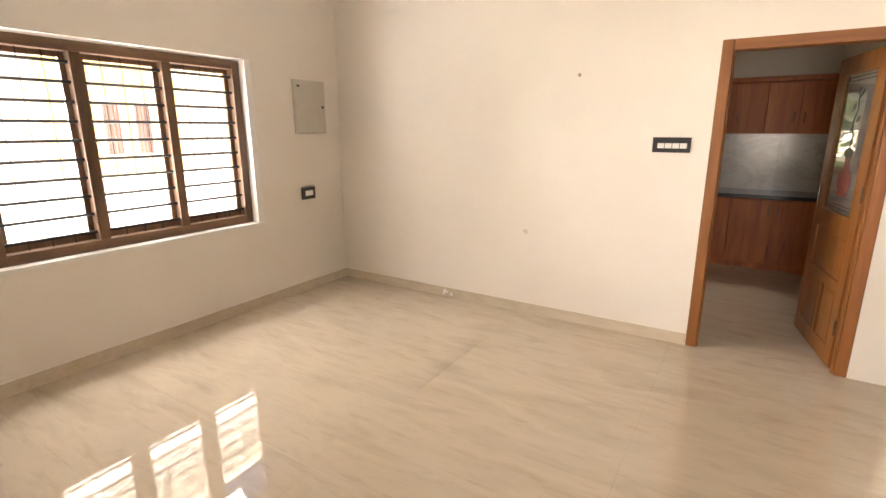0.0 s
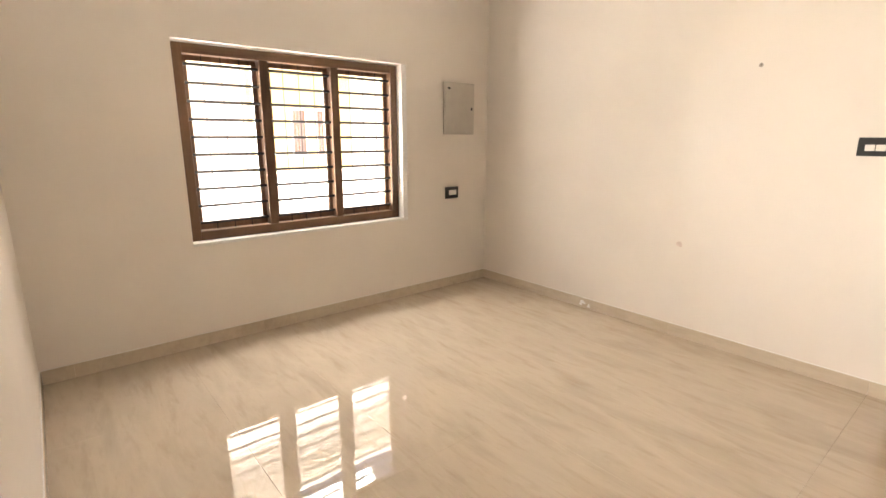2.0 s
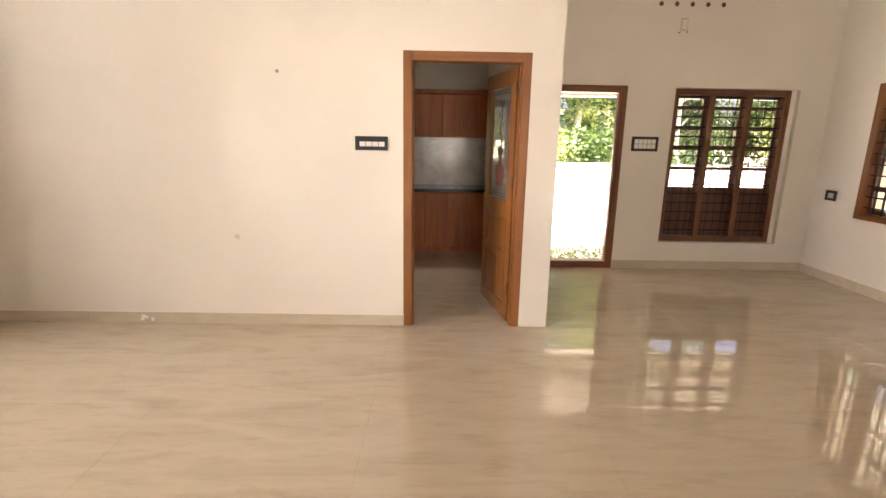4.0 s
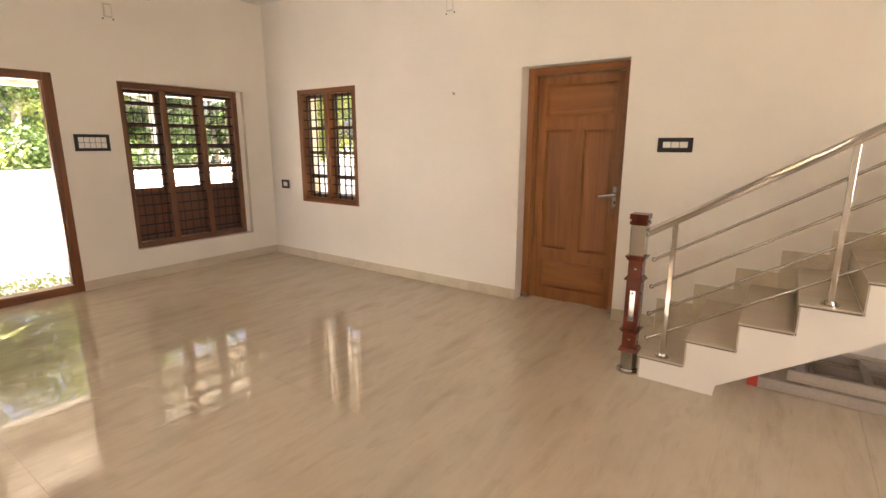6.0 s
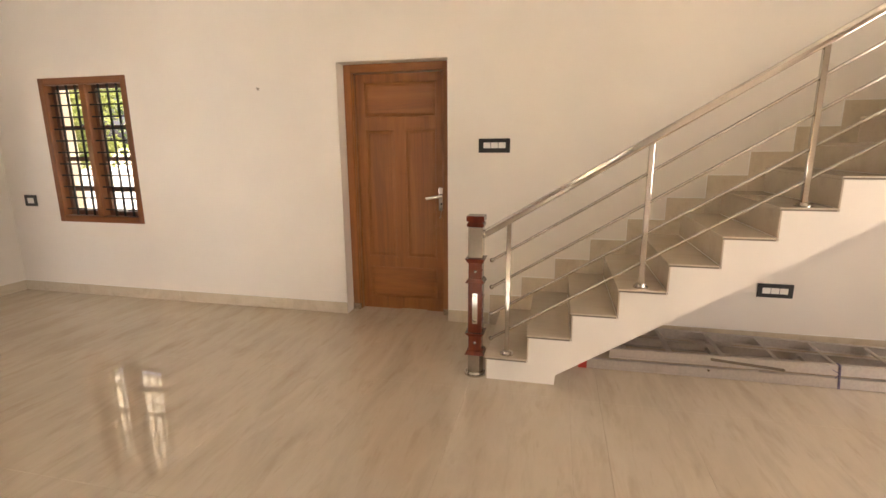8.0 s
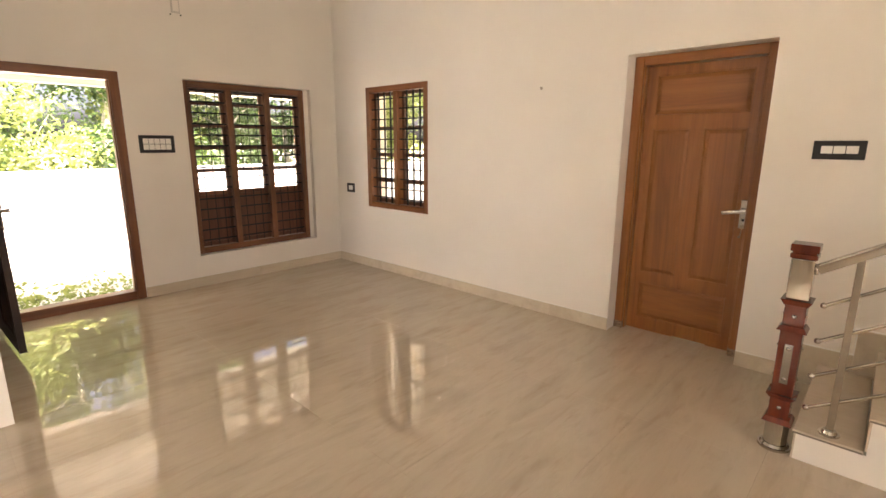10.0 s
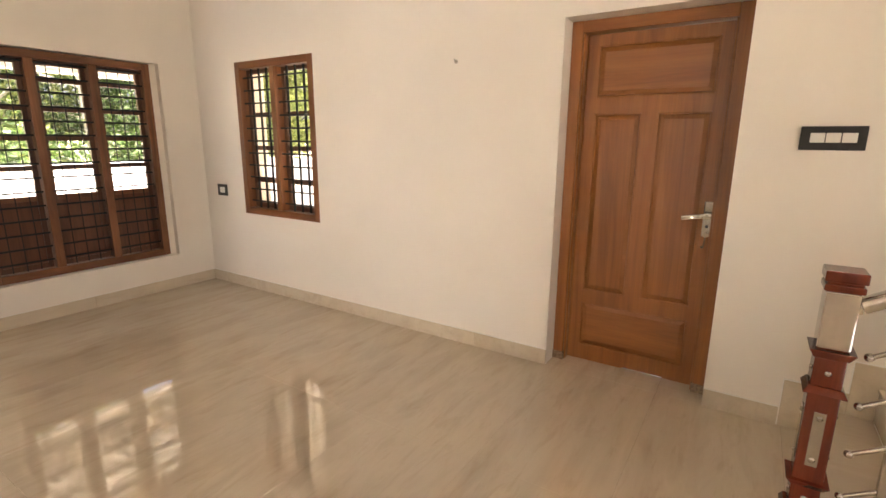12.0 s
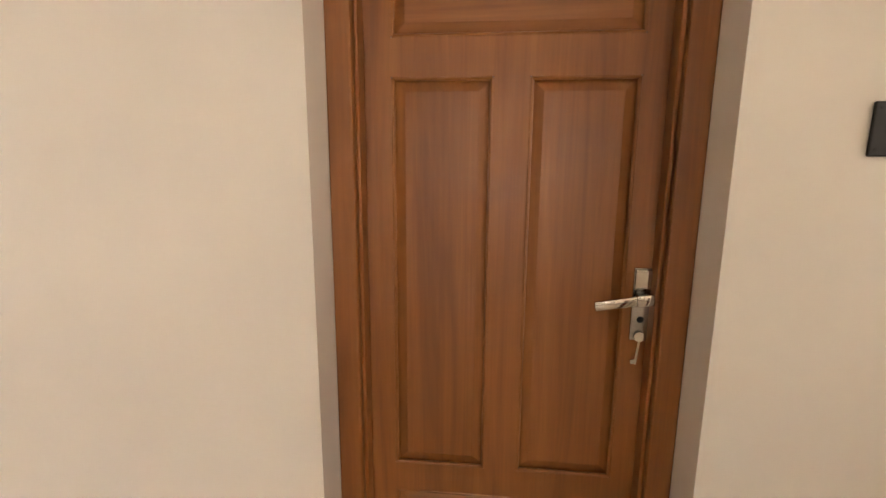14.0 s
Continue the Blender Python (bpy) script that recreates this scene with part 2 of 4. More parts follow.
def soft(bm, r=0.003, seg=2):
    bmesh.ops.bevel(bm, geom=list(bm.edges), offset=r, segments=seg, affect='EDGES', profile=0.5)
    return bm


def sbx(x0, x1, y0, y1, z0, z1, r=0.003):
    return soft(bx(min(x0, x1), max(x0, x1), min(y0, y1), max(y0, y1), min(z0, z1), max(z0, z1)), r)


def rod(a, b, r, n=12, bm=None, r2=None):
    """A round bar from a to b."""
    bm = bm or bmesh.new()
    a, b = Vector(a), Vector(b)
    m = Matrix.Translation((a + b) / 2) @ (b - a).to_track_quat('Z', 'Y').to_matrix().to_4x4()
    bmesh.ops.create_cone(bm, cap_ends=True, segments=n, radius1=r, radius2=r if r2 is None else r2, depth=(b - a).length, matrix=m)
    return bm


def bar(a, b, w, h, bm=None, up=(0, 0, 1), r=0.0):
    """A bar of rectangular section from a to b: w across, h along up."""
    a, b = Vector(a), Vector(b)
    d = (b - a).normalized()
    side = d.cross(Vector(up)).normalized()
    top = side.cross(d)
    one = bx(-w / 2, w / 2, -h / 2, h / 2, 0, (b - a).length)
    if r:
        soft(one, r)
    m = Matrix((side, top, d)).transposed().to_4x4()
    one.transform(Matrix.Translation(a) @ (m if m.determinant() > 0 else m @ Matrix.Diagonal((-1, 1, 1, 1))))
    if m.determinant() < 0:
        bmesh.ops.reverse_faces(one, faces=one.faces)
    if bm is None:
        return one
    me = bpy.data.meshes.new("tmp")
    one.to_mesh(me)
    bm.from_mesh(me)
    bpy.data.meshes.remove(me)
    return bm


def mesh_of(name, bm, mat, smooth=False):
    me = bpy.data.meshes.new(name)
    bm.normal_update()
    bm.to_mesh(me)
    bm.free()
    me.materials.append(mat)
    if smooth:
        for p in me.polygons:
            p.use_smooth = True
        me.set_sharp_from_angle(angle=radians(35))
    return me


def part(name, bm, mat, parent, label="", m=None, smooth=False):
    """One mesh under a thing or a part, given in the world's metres, or in the frame m."""
    if m is not None:
        bm.transform(m)
    ob = new(name, mesh_of(name, bm, mat, smooth))
    ob.parent = parent
    if parent.parent is None:
        ob.matrix_parent_inverse = Matrix.Translation(-parent.location)
    if label:
        ob["label"] = label
    return ob


def root(name, at, label, category, group="", kind=""):
    ob = new(name)
    ob.location = at
    ob.empty_display_size = 0.1
    return tagged(ob, label, category, group, kind)


def solid(name, bm, mat, label, category, kind="structure", smooth=False):
    return tagged(new(name, mesh_of(name, bm, mat, smooth)), label, category, "", kind)


def face_frame(o, facing):
    """Frame on a wall: u to the right for someone who faces it, v up, w out of the wall."""
    u, w = {'+x': ((0, 1, 0), (1, 0, 0)), '-x': ((0, -1, 0), (-1, 0, 0)), '-y': ((1, 0, 0), (0, -1, 0)), '+y': ((-1, 0, 0), (0, 1, 0))}[facing]
    m = Matrix((u, (0, 0, 1), w)).transposed().to_4x4()
    return Matrix.Translation(o) @ m


def wall(name, axis, at0, at1, a0, a1, z0, z1, openings, mat=None, label="cream painted plaster wall"):
    """A wall across axis from at0 to at1, running from a0 to a1, with openings (a0, a1, z0, z1)."""
    bm = bmesh.new()
    cuts = sorted({a0, a1, *[o[0] for o in openings], *[o[1] for o in openings]})
    for p, q in zip(cuts, cuts[1:]):
        holes = sorted([(o[2], o[3]) for o in openings if o[0] < (p + q) / 2 < o[1]])
        z = z0
        for h0, h1 in holes + [(z1, z1)]:
            if h0 > z + 1e-6:
                if axis == 'x':
                    bx(at0, at1, p, q, z, h0, bm)
                else:
                    bx(p, q, at0, at1, z, h0, bm)
            z = h1
    bmesh.ops.remove_doubles(bm, verts=bm.verts, dist=1e-5)
    return solid(name, bm, mat or M_WALL, label, "wall")


# ---- the house ----
W_WIN = (-2.838, -0.997, 0.733, 2.103)
K_DOOR = (3.346, 4.275, -0.01, 2.09)
E_DOOR = (4.508, 5.690, -0.01, 2.078)
E_WIN = (6.222, 7.611, 0.322, 2.066)
R_WIN = (0.298, 1.286, 0.736, 2.078)
R_DOOR = (-2.636, -1.728, -0.01, 2.096)
BED_WIN = (-2.4, -1.0, 0.9, 2.1)
KIT_WIN = (2.05, 2.97, 1.02, 2.02)
S_WIN = (3.35, 5.45, 0.70, 2.10)
YKB = 3.15                                    # back wall of the kitchen

wall("wall_west", 'x', -TH, 0, YS - TH, TH, 0, CEIL, [W_WIN])
wall("wall_kitchen_side", 'y', 0, TH, 0, XK, 0, CEIL, [K_DOOR])
wall("wall_entrance_return", 'x', XK - TH, XK, TH, YE + TH, 0, CEIL, [])
wall("wall_entrance", 'y', YE, YE + TH, XK, XR + TR, 0, CEIL, [E_DOOR, E_WIN])
wall("wall_stair_side", 'x', XR, XR + TR, -7.6, YE, 0, CEIL, [R_WIN, R_DOOR])
wall("wall_stairwell_upper", 'x', XR, XR + TR, -7.6, -4.9, CEIL, 5.6, [])
wall("wall_south_of_bay", 'y', YS - TH, YS, 0, 3.12, 0, CEIL, [])
wall("wall_south", 'y', -7.83, -7.6, 1.27, XR + TR, 0, 5.6, [S_WIN])
wall("wall_southwest", 'x', 1.27, 1.5, -7.6, YS - TH, 0, CEIL, [])
wall("wall_stairwell_west", 'x', 6.72, 6.95, -7.6, -5.13, CEIL, 5.6, [])
wall("wall_stairwell_north", 'y', -5.13, -4.9, 6.72, XR, CEIL, 5.6, [])
wall("wall_kitchen_back", 'y', YKB, YKB + TH, 0.9, XK, 0, CEIL, [KIT_WIN])
wall("wall_kitchen_east", 'x', XK - TH, XK, YE + TH, YKB, 0, CEIL, [])
wall("wall_kitchen_west", 'x', 0.9, 0.9 + TH, TH, YKB, 0, CEIL, [])
wall("wall_bedroom_north", 'y', -0.83, -0.6, XR + TR, 11.5, 0, CEIL, [])
wall("wall_bedroom_south", 'y', -5.0, -4.77, XR + TR, 11.5, 0, CEIL, [])
wall("wall_bedroom_east", 'x', 11.5, 11.73, -5.0, -0.6, 0, CEIL, [BED_WIN])

cb = bx(-TH, XR + TR, -4.9, YKB + TH, CEIL, CEIL + 0.12)
bx(1.27, 6.72, -7.83, -4.9, CEIL, CEIL + 0.12, cb)
bx(XR + TR, 11.73, -5.0, -0.6, CEIL, CEIL + 0.12, cb)
bx(6.72, XR + TR, -7.83, -4.9, 5.6, 5.72, cb)
solid("ceiling", cb, M_CEIL, "plain white painted ceiling", "ceiling")
# unseen eave past the stair wall is widened to keep sun off its window
rb = bx(-0.85, XR + 1.5, -0.1, YKB + 0.75, CEIL + 0.125, CEIL + 0.26)
bx(-0.85, XR + 0.9, -4.9, -0.1, CEIL + 0.125, CEIL + 0.26, rb)
bx(1.0, 6.72, -8.3, -4.9, CEIL + 0.125, CEIL + 0.26, rb)
bx(XR + 0.9, 12.3, -5.3, -0.1, CEIL + 0.125, CEIL + 0.26, rb)
solid("roof", rb, M_ROOF, "flat grey concrete roof slab with eaves, one widened to block sun", "roof")

fb = bx(-TH, XR + TR, -7.83, YE + 0.14, -0.20, -0.0125)
bx(0.9, XK, YE + 0.14, YKB + TH, -0.20, -0.0125, fb)
bx(XR + TR, 11.73, -5.0, -0.6, -0.20, -0.0125, fb)
floor = solid("floor", fb, M_GROUT, "polished beige streaked stone tile floor", "floor")

# ---- windows ----


def window(name, o, facing, u0, u1, v0, v1, front, depth, lights, hbars, vbars, label, mats, muntins=(), panel_top=None, jw=0.06, sash=True, bar_r=0.0065, up_r=0.006, sash_mat=None):
    """A wooden window in a wall opening. front: how far its face stands behind the wall's; hbars: heights of the round bars; vbars: upright bars in each light."""
    up, along = mats
    m = face_frame(o, facing)
    r = root(name, m @ Vector(((u0 + u1) / 2, v0, -front)), label, "window", "", "structure")
    w1, w0 = -front, -front - depth
    for a, b in ((u0, u0 + jw), (u1 - jw, u1)):
        part("jamb", sbx(a, b, v0, v1, w0, w1, 0.004), up, r, m=m)
    for a, b in ((v0, v0 + jw), (v1 - jw, v1)):
        part("rail", sbx(u0 + jw, u1 - jw, a, b, w0, w1 - 0.001, 0.004), along, r, m=m)
    iw = (u1 - u0 - 2 * jw - (lights - 1) * jw) / lights
    for i in range(lights):
        a = u0 + jw + i * (iw + jw)
        if i:
            part("mullion", sbx(a - jw, a, v0 + jw, v1 - jw, w0, w1 - 0.001, 0.004), up, r, m=m)
        s0, s1, sw = w0 + 0.004, w0 + 0.034, 0.036
        if sash:
            bm = bx(a + 0.002, a + sw, v0 + jw + 0.002, v1 - jw - 0.002, s0, s1)
            bx(a + iw - sw, a + iw - 0.002, v0 + jw + 0.002, v1 - jw - 0.002, s0, s1, bm)
            bx(a + sw, a + iw - sw, v0 + jw + 0.002, v0 + jw + sw + 0.008, s0, s1, bm)
            bx(a + sw, a + iw - sw, v1 - jw - sw, v1 - jw - 0.002, s0, s1, bm)
            for z in muntins:
                bx(a + sw, a + iw - sw, z - 0.020, z + 0.020, s0 + 0.002, s1 - 0.002, bm)
            sh = part("sash", bm, sash_mat or up, r, "dark brown casement sash", m=m)
            bottom = v0 + jw + sw
            if panel_top:
                part("panel", sbx(a + sw, a + iw - sw, bottom, panel_top, s0 + 0.006, s1 - 0.008, 0.003), M_LOWER, sh, "brown wooden lower panel", m=m)
                part("panel_rail", sbx(a + sw, a + iw - sw, panel_top, panel_top + 0.04, s0, s1, 0.003), along, sh, m=m)
                bottom = panel_top + 0.04
            g = part("pane", bx(a + sw - 0.004, a + iw - sw + 0.004, bottom - 0.004, v1 - jw - sw + 0.004, s0 + 0.011, s0 + 0.015), M_GLASS, sh, "clear glass pane", m=m)
            g.visible_shadow = False
        for k in range(vbars):
            x = a + iw * (k + 1) / (vbars + 1)
            part("grille_bar", sbx(x - up_r, x + up_r, v0 + jw - 0.005, v1 - jw + 0.005, w0 + depth * 0.50 - up_r, w0 + depth * 0.50 + up_r, 0.001), M_IRON, r, "black iron grille bar", m=m)
    for z in hbars:
        part("grille_bar", rod((u0 + jw * 0.5, z, w0 + depth * 0.62), (u1 - jw * 0.5, z, w0 + depth * 0.62), bar_r, 8), M_IRON, r, "black iron grille bar", m=m, smooth=True)
    return r, m


# west window: frame stands behind a white plastered reveal
WW, MW = window("window_west", (0, 0, 0), '+x', W_WIN[0] + 0.012, W_WIN[1] - 0.055, W_WIN[2] + 0.025, W_WIN[3] - 0.01, 0.075, 0.10, 3,
                [0.88 + 0.1205 * i for i in range(10)], 3, "brown wooden three-light window with thin iron bars", (M_TAN, M_TANY), jw=0.066, bar_r=0.0105, up_r=0.0026)
bm = bx(W_WIN[0] + 0.001, W_WIN[1] - 0.001, W_WIN[2] + 0.001, W_WIN[2] + 0.024, -0.20, 0.004)
part("sill", soft(bm, 0.003), M_SILL, WW, "white painted window sill", m=MW)
part("reveal", bx(W_WIN[1] - 0.054, W_WIN[1] - 0.001, W_WIN[2] + 0.026, W_WIN[3] - 0.002, -0.20, -0.001), M_SILL, WW, "white painted reveal", m=MW)
for i, u in enumerate((-2.22, -1.70)):
    part("stay", rod((u, 0.93, -0.14), (u - 0.05, 0.95, -0.06), 0.004, 8), M_SATIN, WW, "steel casement stay", m=MW, smooth=True)

EW, ME = window("window_entrance", (0, YE, 0), '-y', E_WIN[0] + 0.005, E_WIN[1] - 0.055, E_WIN[2] + 0.006, E_WIN[3] - 0.005, 0.055, 0.10, 3,
                [0.46 + 0.1085 * i for i in range(15)], 3, "dark brown three-light window with grille and lower wooden panels", (M_BROWN, M_BROWNX),
                (1.185, 1.415, 1.64, 1.86), 0.93, jw=0.062, bar_r=0.0078, up_r=0.0030, sash_mat=M_SASH_BACKLIT)
part("reveal", bx(E_WIN[1] - 0.0545, E_WIN[1] - 0.001, E_WIN[2] + 0.001, E_WIN[3] - 0.001, -0.20, -0.056), M_WALL, EW, "cream plastered reveal", m=ME)
_, MR = window("window_stair_wall", (XR, 0, 0), '-x', -R_WIN[1], -R_WIN[0], R_WIN[2], R_WIN[3], -0.003, 0.11, 2,
                [0.86 + 0.1085 * i for i in range(11)], 3, "brown wooden two-light window with black iron grille", (M_MIDB, M_MIDBY), (1.05, 1.34, 1.63), jw=0.062, up_r=0.0075, bar_r=0.007, sash_mat=M_SASH_BACKLIT)
window("window_kitchen", (0, YKB, 0), '-y', *KIT_WIN, 0.02, 0.10, 2, [1.15 + 0.115 * i for i in range(7)], 0, "brown wooden kitchen window with iron bars", (M_BROWN, M_BROWNX), jw=0.055)
# unseen south window, added for the light that reaches the stair wall
window("window_south", (0, -7.6, 0), '+y', -S_WIN[1], -S_WIN[0], S_WIN[2], S_WIN[3], 0.01, 0.08, 3, [0.85 + 0.12 * i for i in range(10)], 0, "unseen brown wooden three-light window with iron bars", (M_BROWN, M_BROWNX), jw=0.066, sash=False)
# unseen bedroom window, placed so that light shows under the room door
window("window_bedroom", (11.5, 0, 0), '-x', -BED_WIN[1], -BED_WIN[0], BED_WIN[2], BED_WIN[3], 0.02, 0.10, 2, [1.05 + 0.12 * i for i in range(8)], 0, "unseen brown wooden bedroom window with iron bars, added to light the door gap", (M_BROWN, M_BROWNY), jw=0.06)

# ---- doors ----


def door_frame(r, m, u0, u1, v1, front, depth, jw, mats, sill=0.0):
    up, along = mats
    w1, w0 = -front, -front - depth
    for a, b, s in ((u0, u0 + jw, 1), (u1 - jw, u1, -1)):
        bm = sbx(a, b, 0, v1, w0, w1, 0.005)
        part("jamb", bm, up, r, m=m)
        e = a + (jw if s > 0 else 0)
        part("jamb_bead", sbx(e, e + s * 0.012, sill, v1 - jw, w0 + 0.055, w1 - 0.02, 0.004), up, r, m=m)
    part("head", sbx(u0 + jw, u1 - jw, v1 - jw, v1, w0, w1 - 0.001, 0.005), along, r, m=m)
    if sill:
        part("threshold", sbx(u0 + jw, u1 - jw, 0, sill, w0, w1 - 0.001, 0.005), along, r, m=m)


def fielded(a, b, c, d, w, out=0.010, rim=0.035):
    """A raised panel: a flat field with sloping edges, its rim at depth w."""
    bm = bmesh.new()
    rings = []
    for inset, h in ((0, w), (rim * 0.35, w + 0.002), (rim, w + out), ):
        rings.append([bm.verts.new((x, y, h)) for x, y in ((a + inset, c + inset), (b - inset, c + inset), (b - inset, d - inset), (a + inset, d - inset))])
    for p, q in zip(rings, rings[1:]):
        for i in range(4):
            bm.faces.new((p[i], p[(i + 1) % 4], q[(i + 1) % 4], q[i]))
    bm.faces.new(rings[-1])
    back = [bm.verts.new((v.co.x, v.co.y, w - 0.012)) for v in rings[0]]
    for i in range(4):
        bm.faces.new((back[i], back[(i + 1) % 4], rings[0][(i + 1) % 4], rings[0][i]))
    bm.faces.new(back[::-1])
    return bm


def moulding(a, b, c, d, w, s=0.014):
    """A quarter bead round an opening."""
    bm = bmesh.new()
    for p, q in (((a, c), (b, c)), ((b, c), (b, d)), ((b, d), (a, d)), ((a, d), (a, c))):
        rod((*p, w), (*q, w), s * 0.55, 8, bm)
    return bm


def panel_leaf(r, m, u0, u1, v0, v1, holes, w1, th, mats, glass=None):
    """A door leaf with stiles and rails round panels. holes: (u0, u1, v0, v1)."""
    up, along = mats
    cu = sorted({u0, u1, *[h[0] for h in holes], *[h[1] for h in holes]})
    bm = bmesh.new()
    for p, q in zip(cu, cu[1:]):
        hs = sorted((h[2], h[3]) for h in holes if h[0] < (p + q) / 2 < h[1])
        z = v0
        for h0, h1 in hs + [(v1, v1)]:
            if h0 > z + 1e-6:
                bx(p, q, z, h0, w1 - th, w1, bm)
            z = h1
    bmesh.ops.remove_doubles(bm, verts=bm.verts, dist=1e-5)
    leaf = part("leaf", bm, up, r, m=m)
    for h in holes:
        if glass and h == glass:
            g = part("glass_pane", bx(h[0] + 0.001, h[1] - 0.001, h[2] + 0.001, h[3] - 0.001, w1 - th * 0.6, w1 - th * 0.4), M_FROST, leaf, "etched glass pane with a painted vase", m=m)
        else:
            horiz = (h[1] - h[0]) > (h[3] - h[2])
            part("panel", fielded(h[0] + 0.001, h[1] - 0.001, h[2] + 0.001, h[3] - 0.001, w1 - 0.015, 0.010), along if horiz else up, leaf, "raised wooden panel", m=m)
        part("moulding", moulding(h[0] + 0.004, h[1] - 0.004, h[2] + 0.004, h[3] - 0.004, w1 - 0.005, 0.011), up, leaf, m=m, smooth=True)
    return leaf


def lever_handle(leaf, m, u, v, w, way, key=True):
    """Lock plate, lever that points way (+1 right, -1 left), keyhole and a hanging key."""
    part("lock_plate", sbx(u - 0.024, u + 0.024, v - 0.100, v + 0.097, w, w + 0.009, 0.003), M_SATIN, leaf, "brushed steel lock plate", m=m)
    bm = rod((u, v + 0.02, w + 0.008), (u, v + 0.02, w + 0.040), 0.013, 16)
    bar((u - way * 0.020, v + 0.024, w + 0.046), (u + way * 0.024, v + 0.019, w + 0.047), 0.030, 0.016, bm, up=(0, 0, 1), r=0.004)
    bar((u + way * 0.020, v + 0.0195, w + 0.047), (u + way * 0.128, v + 0.002, w + 0.051), 0.025, 0.010, bm, up=(0, 0, 1), r=0.003)
    part("lever", bm, M_STEEL, leaf, "steel lever", m=m, smooth=True)
    part("plate_cap", sbx(u - 0.022, u + 0.022, v + 0.038, v + 0.094, w + 0.0092, w + 0.015, 0.004), M_STEEL, leaf, "polished raised upper plate", m=m)
    part("keyhole", rod((u, v - 0.042, w + 0.0085), (u, v - 0.042, w + 0.0105), 0.009, 12), M_IRON, leaf, "dark keyhole", m=m)
    if key:
        bm = rod((u, v - 0.088, w + 0.009), (u, v - 0.088, w + 0.017), 0.014, 14)
        bar((u, v - 0.098, w + 0.014), (u - 0.006, v - 0.165, w + 0.014), 0.006, 0.004, bm, up=(0, 0, 1))
        bar((u - 0.006, v - 0.157, w + 0.014), (u - 0.018, v - 0.160, w + 0.014), 0.012, 0.003, bm, up=(0, 0, 1))
        part("key", bm, M_STEEL, leaf, "steel key in the lock", m=m, smooth=True)


def foot_wrap(r, m, u0, u1, w0, w1):
    bm = bx(u0 - 0.004, u1 + 0.004, 0.0, 0.055, w0, w1 + 0.004)
    bmesh.ops.subdivide_edges(bm, edges=bm.edges[:], cuts=4, use_grid_fill=True)
    rng = random.Random(3)
    for v in bm.verts:
        v.co += Vector((rng.uniform(-1, 1), rng.uniform(-1, 0.6), rng.uniform(-1, 1))) * 0.004
        v.co.y = max(0.0, v.co.y)
    part("plastic_wrap", bm, M_FILM, r, "torn plastic wrap on the foot", m=m)


# room door in the stair wall
RD = root("door_room", (XR + 0.15, (R_DOOR[0] + R_DOOR[1]) / 2, 0), "closed varnished teak panel door with steel lever lock", "door", "", "structure")
u0, u1 = -R_DOOR[1], -R_DOOR[0]
FRONT = 0.130
door_frame(RD, MR, u0, u1, R_DOOR[3], FRONT, 0.13, 0.066, (M_TEAK, M_TEAKY))
LF = -0.203
l0, l1 = u0 + 0.070, u1 - 0.072
leafR = panel_leaf(RD, MR, l0, l1, 0.011, R_DOOR[3] - 0.070,
                   [(1.875, 2.500, 0.105, 0.398), (1.875, 2.138, 0.484, 1.582), (2.228, 2.497, 0.484, 1.582), (1.875, 2.500, 1.676, 1.965)],
                   LF, 0.036, (M_TEAK, M_TEAKY))
# added strips block the gap's ends, so light shows mid-leaf only
part("bottom_strip", bx(2.40, l1, 0.003, 0.0108, LF - 0.034, LF - 0.002), M_TEAKY, leafR, "added wooden strip closing part of the gap under the leaf", m=MR)
part("bottom_strip", bx(l0, l0 + 0.36, 0.003, 0.0108, LF - 0.034, LF - 0.002), M_TEAKY, leafR, "added wooden strip closing part of the gap under the leaf", m=MR)
lever_handle(leafR, MR, l1 - 0.026, 1.006, LF, -1)
# strips coloured like the bedroom light that shows through the gap
part("gap_lining", bx(l1 + 0.0005, l1 + 0.0055, 0.04, 1.62, LF - 0.034, LF - 0.003), M_GAPLIGHT, RD, "grey-green strip painted as light in the door gap", m=MR)
part("gap_lining", bx(l1 + 0.0005, l1 + 0.0055, 1.625, 1.80, LF - 0.034, LF - 0.002), M_WHITEP, RD, "white strip painted as light in the door gap", m=MR)
foot_wrap(RD, MR, u0, u0 + 0.066, -FRONT - 0.06, -FRONT)
foot_wrap(RD, MR, u1 - 0.066, u1, -FRONT - 0.06, -FRONT)

# entrance door, open
ED = root("door_entrance", ((E_DOOR[0] + E_DOOR[1]) / 2, YE, 0), "wooden entrance door, dark leaf standing open inward", "door", "", "structure")
door_frame(ED, ME, E_DOOR[0], E_DOOR[1], E_DOOR[3], -0.002, 0.13, 0.075, (M_MIDB, M_MIDBX), 0.082)
hinge = Matrix.Translation((E_DOOR[0] + 0.078, YE - 0.012, 0)) @ pose(0, 0, 0, 0, 0, -87.4)
MEL = hinge @ face_frame((0, 0, 0), '-y')
leafE = panel_leaf(ED, MEL, 0.0, 1.03, 0.09, 2.0, [(0.10, 0.475, 0.20, 0.80), (0.555, 0.93, 0.20, 0.80), (0.10, 0.475, 0.98, 1.88), (0.555, 0.93, 0.98, 1.88)], 0.0, 0.04, (M_DOOR_BACKLIT, M_DOOR_BACKLIT))
lever_handle(leafE, MEL, 0.982, 1.02, 0.0, -1, False)
lever_handle(leafE, MEL @ Matrix.Translation((1.964, 0, -0.04)) @ pose(0, 0, 0, 0, 180, 0), 0.982, 1.02, 0.0, 1, False)
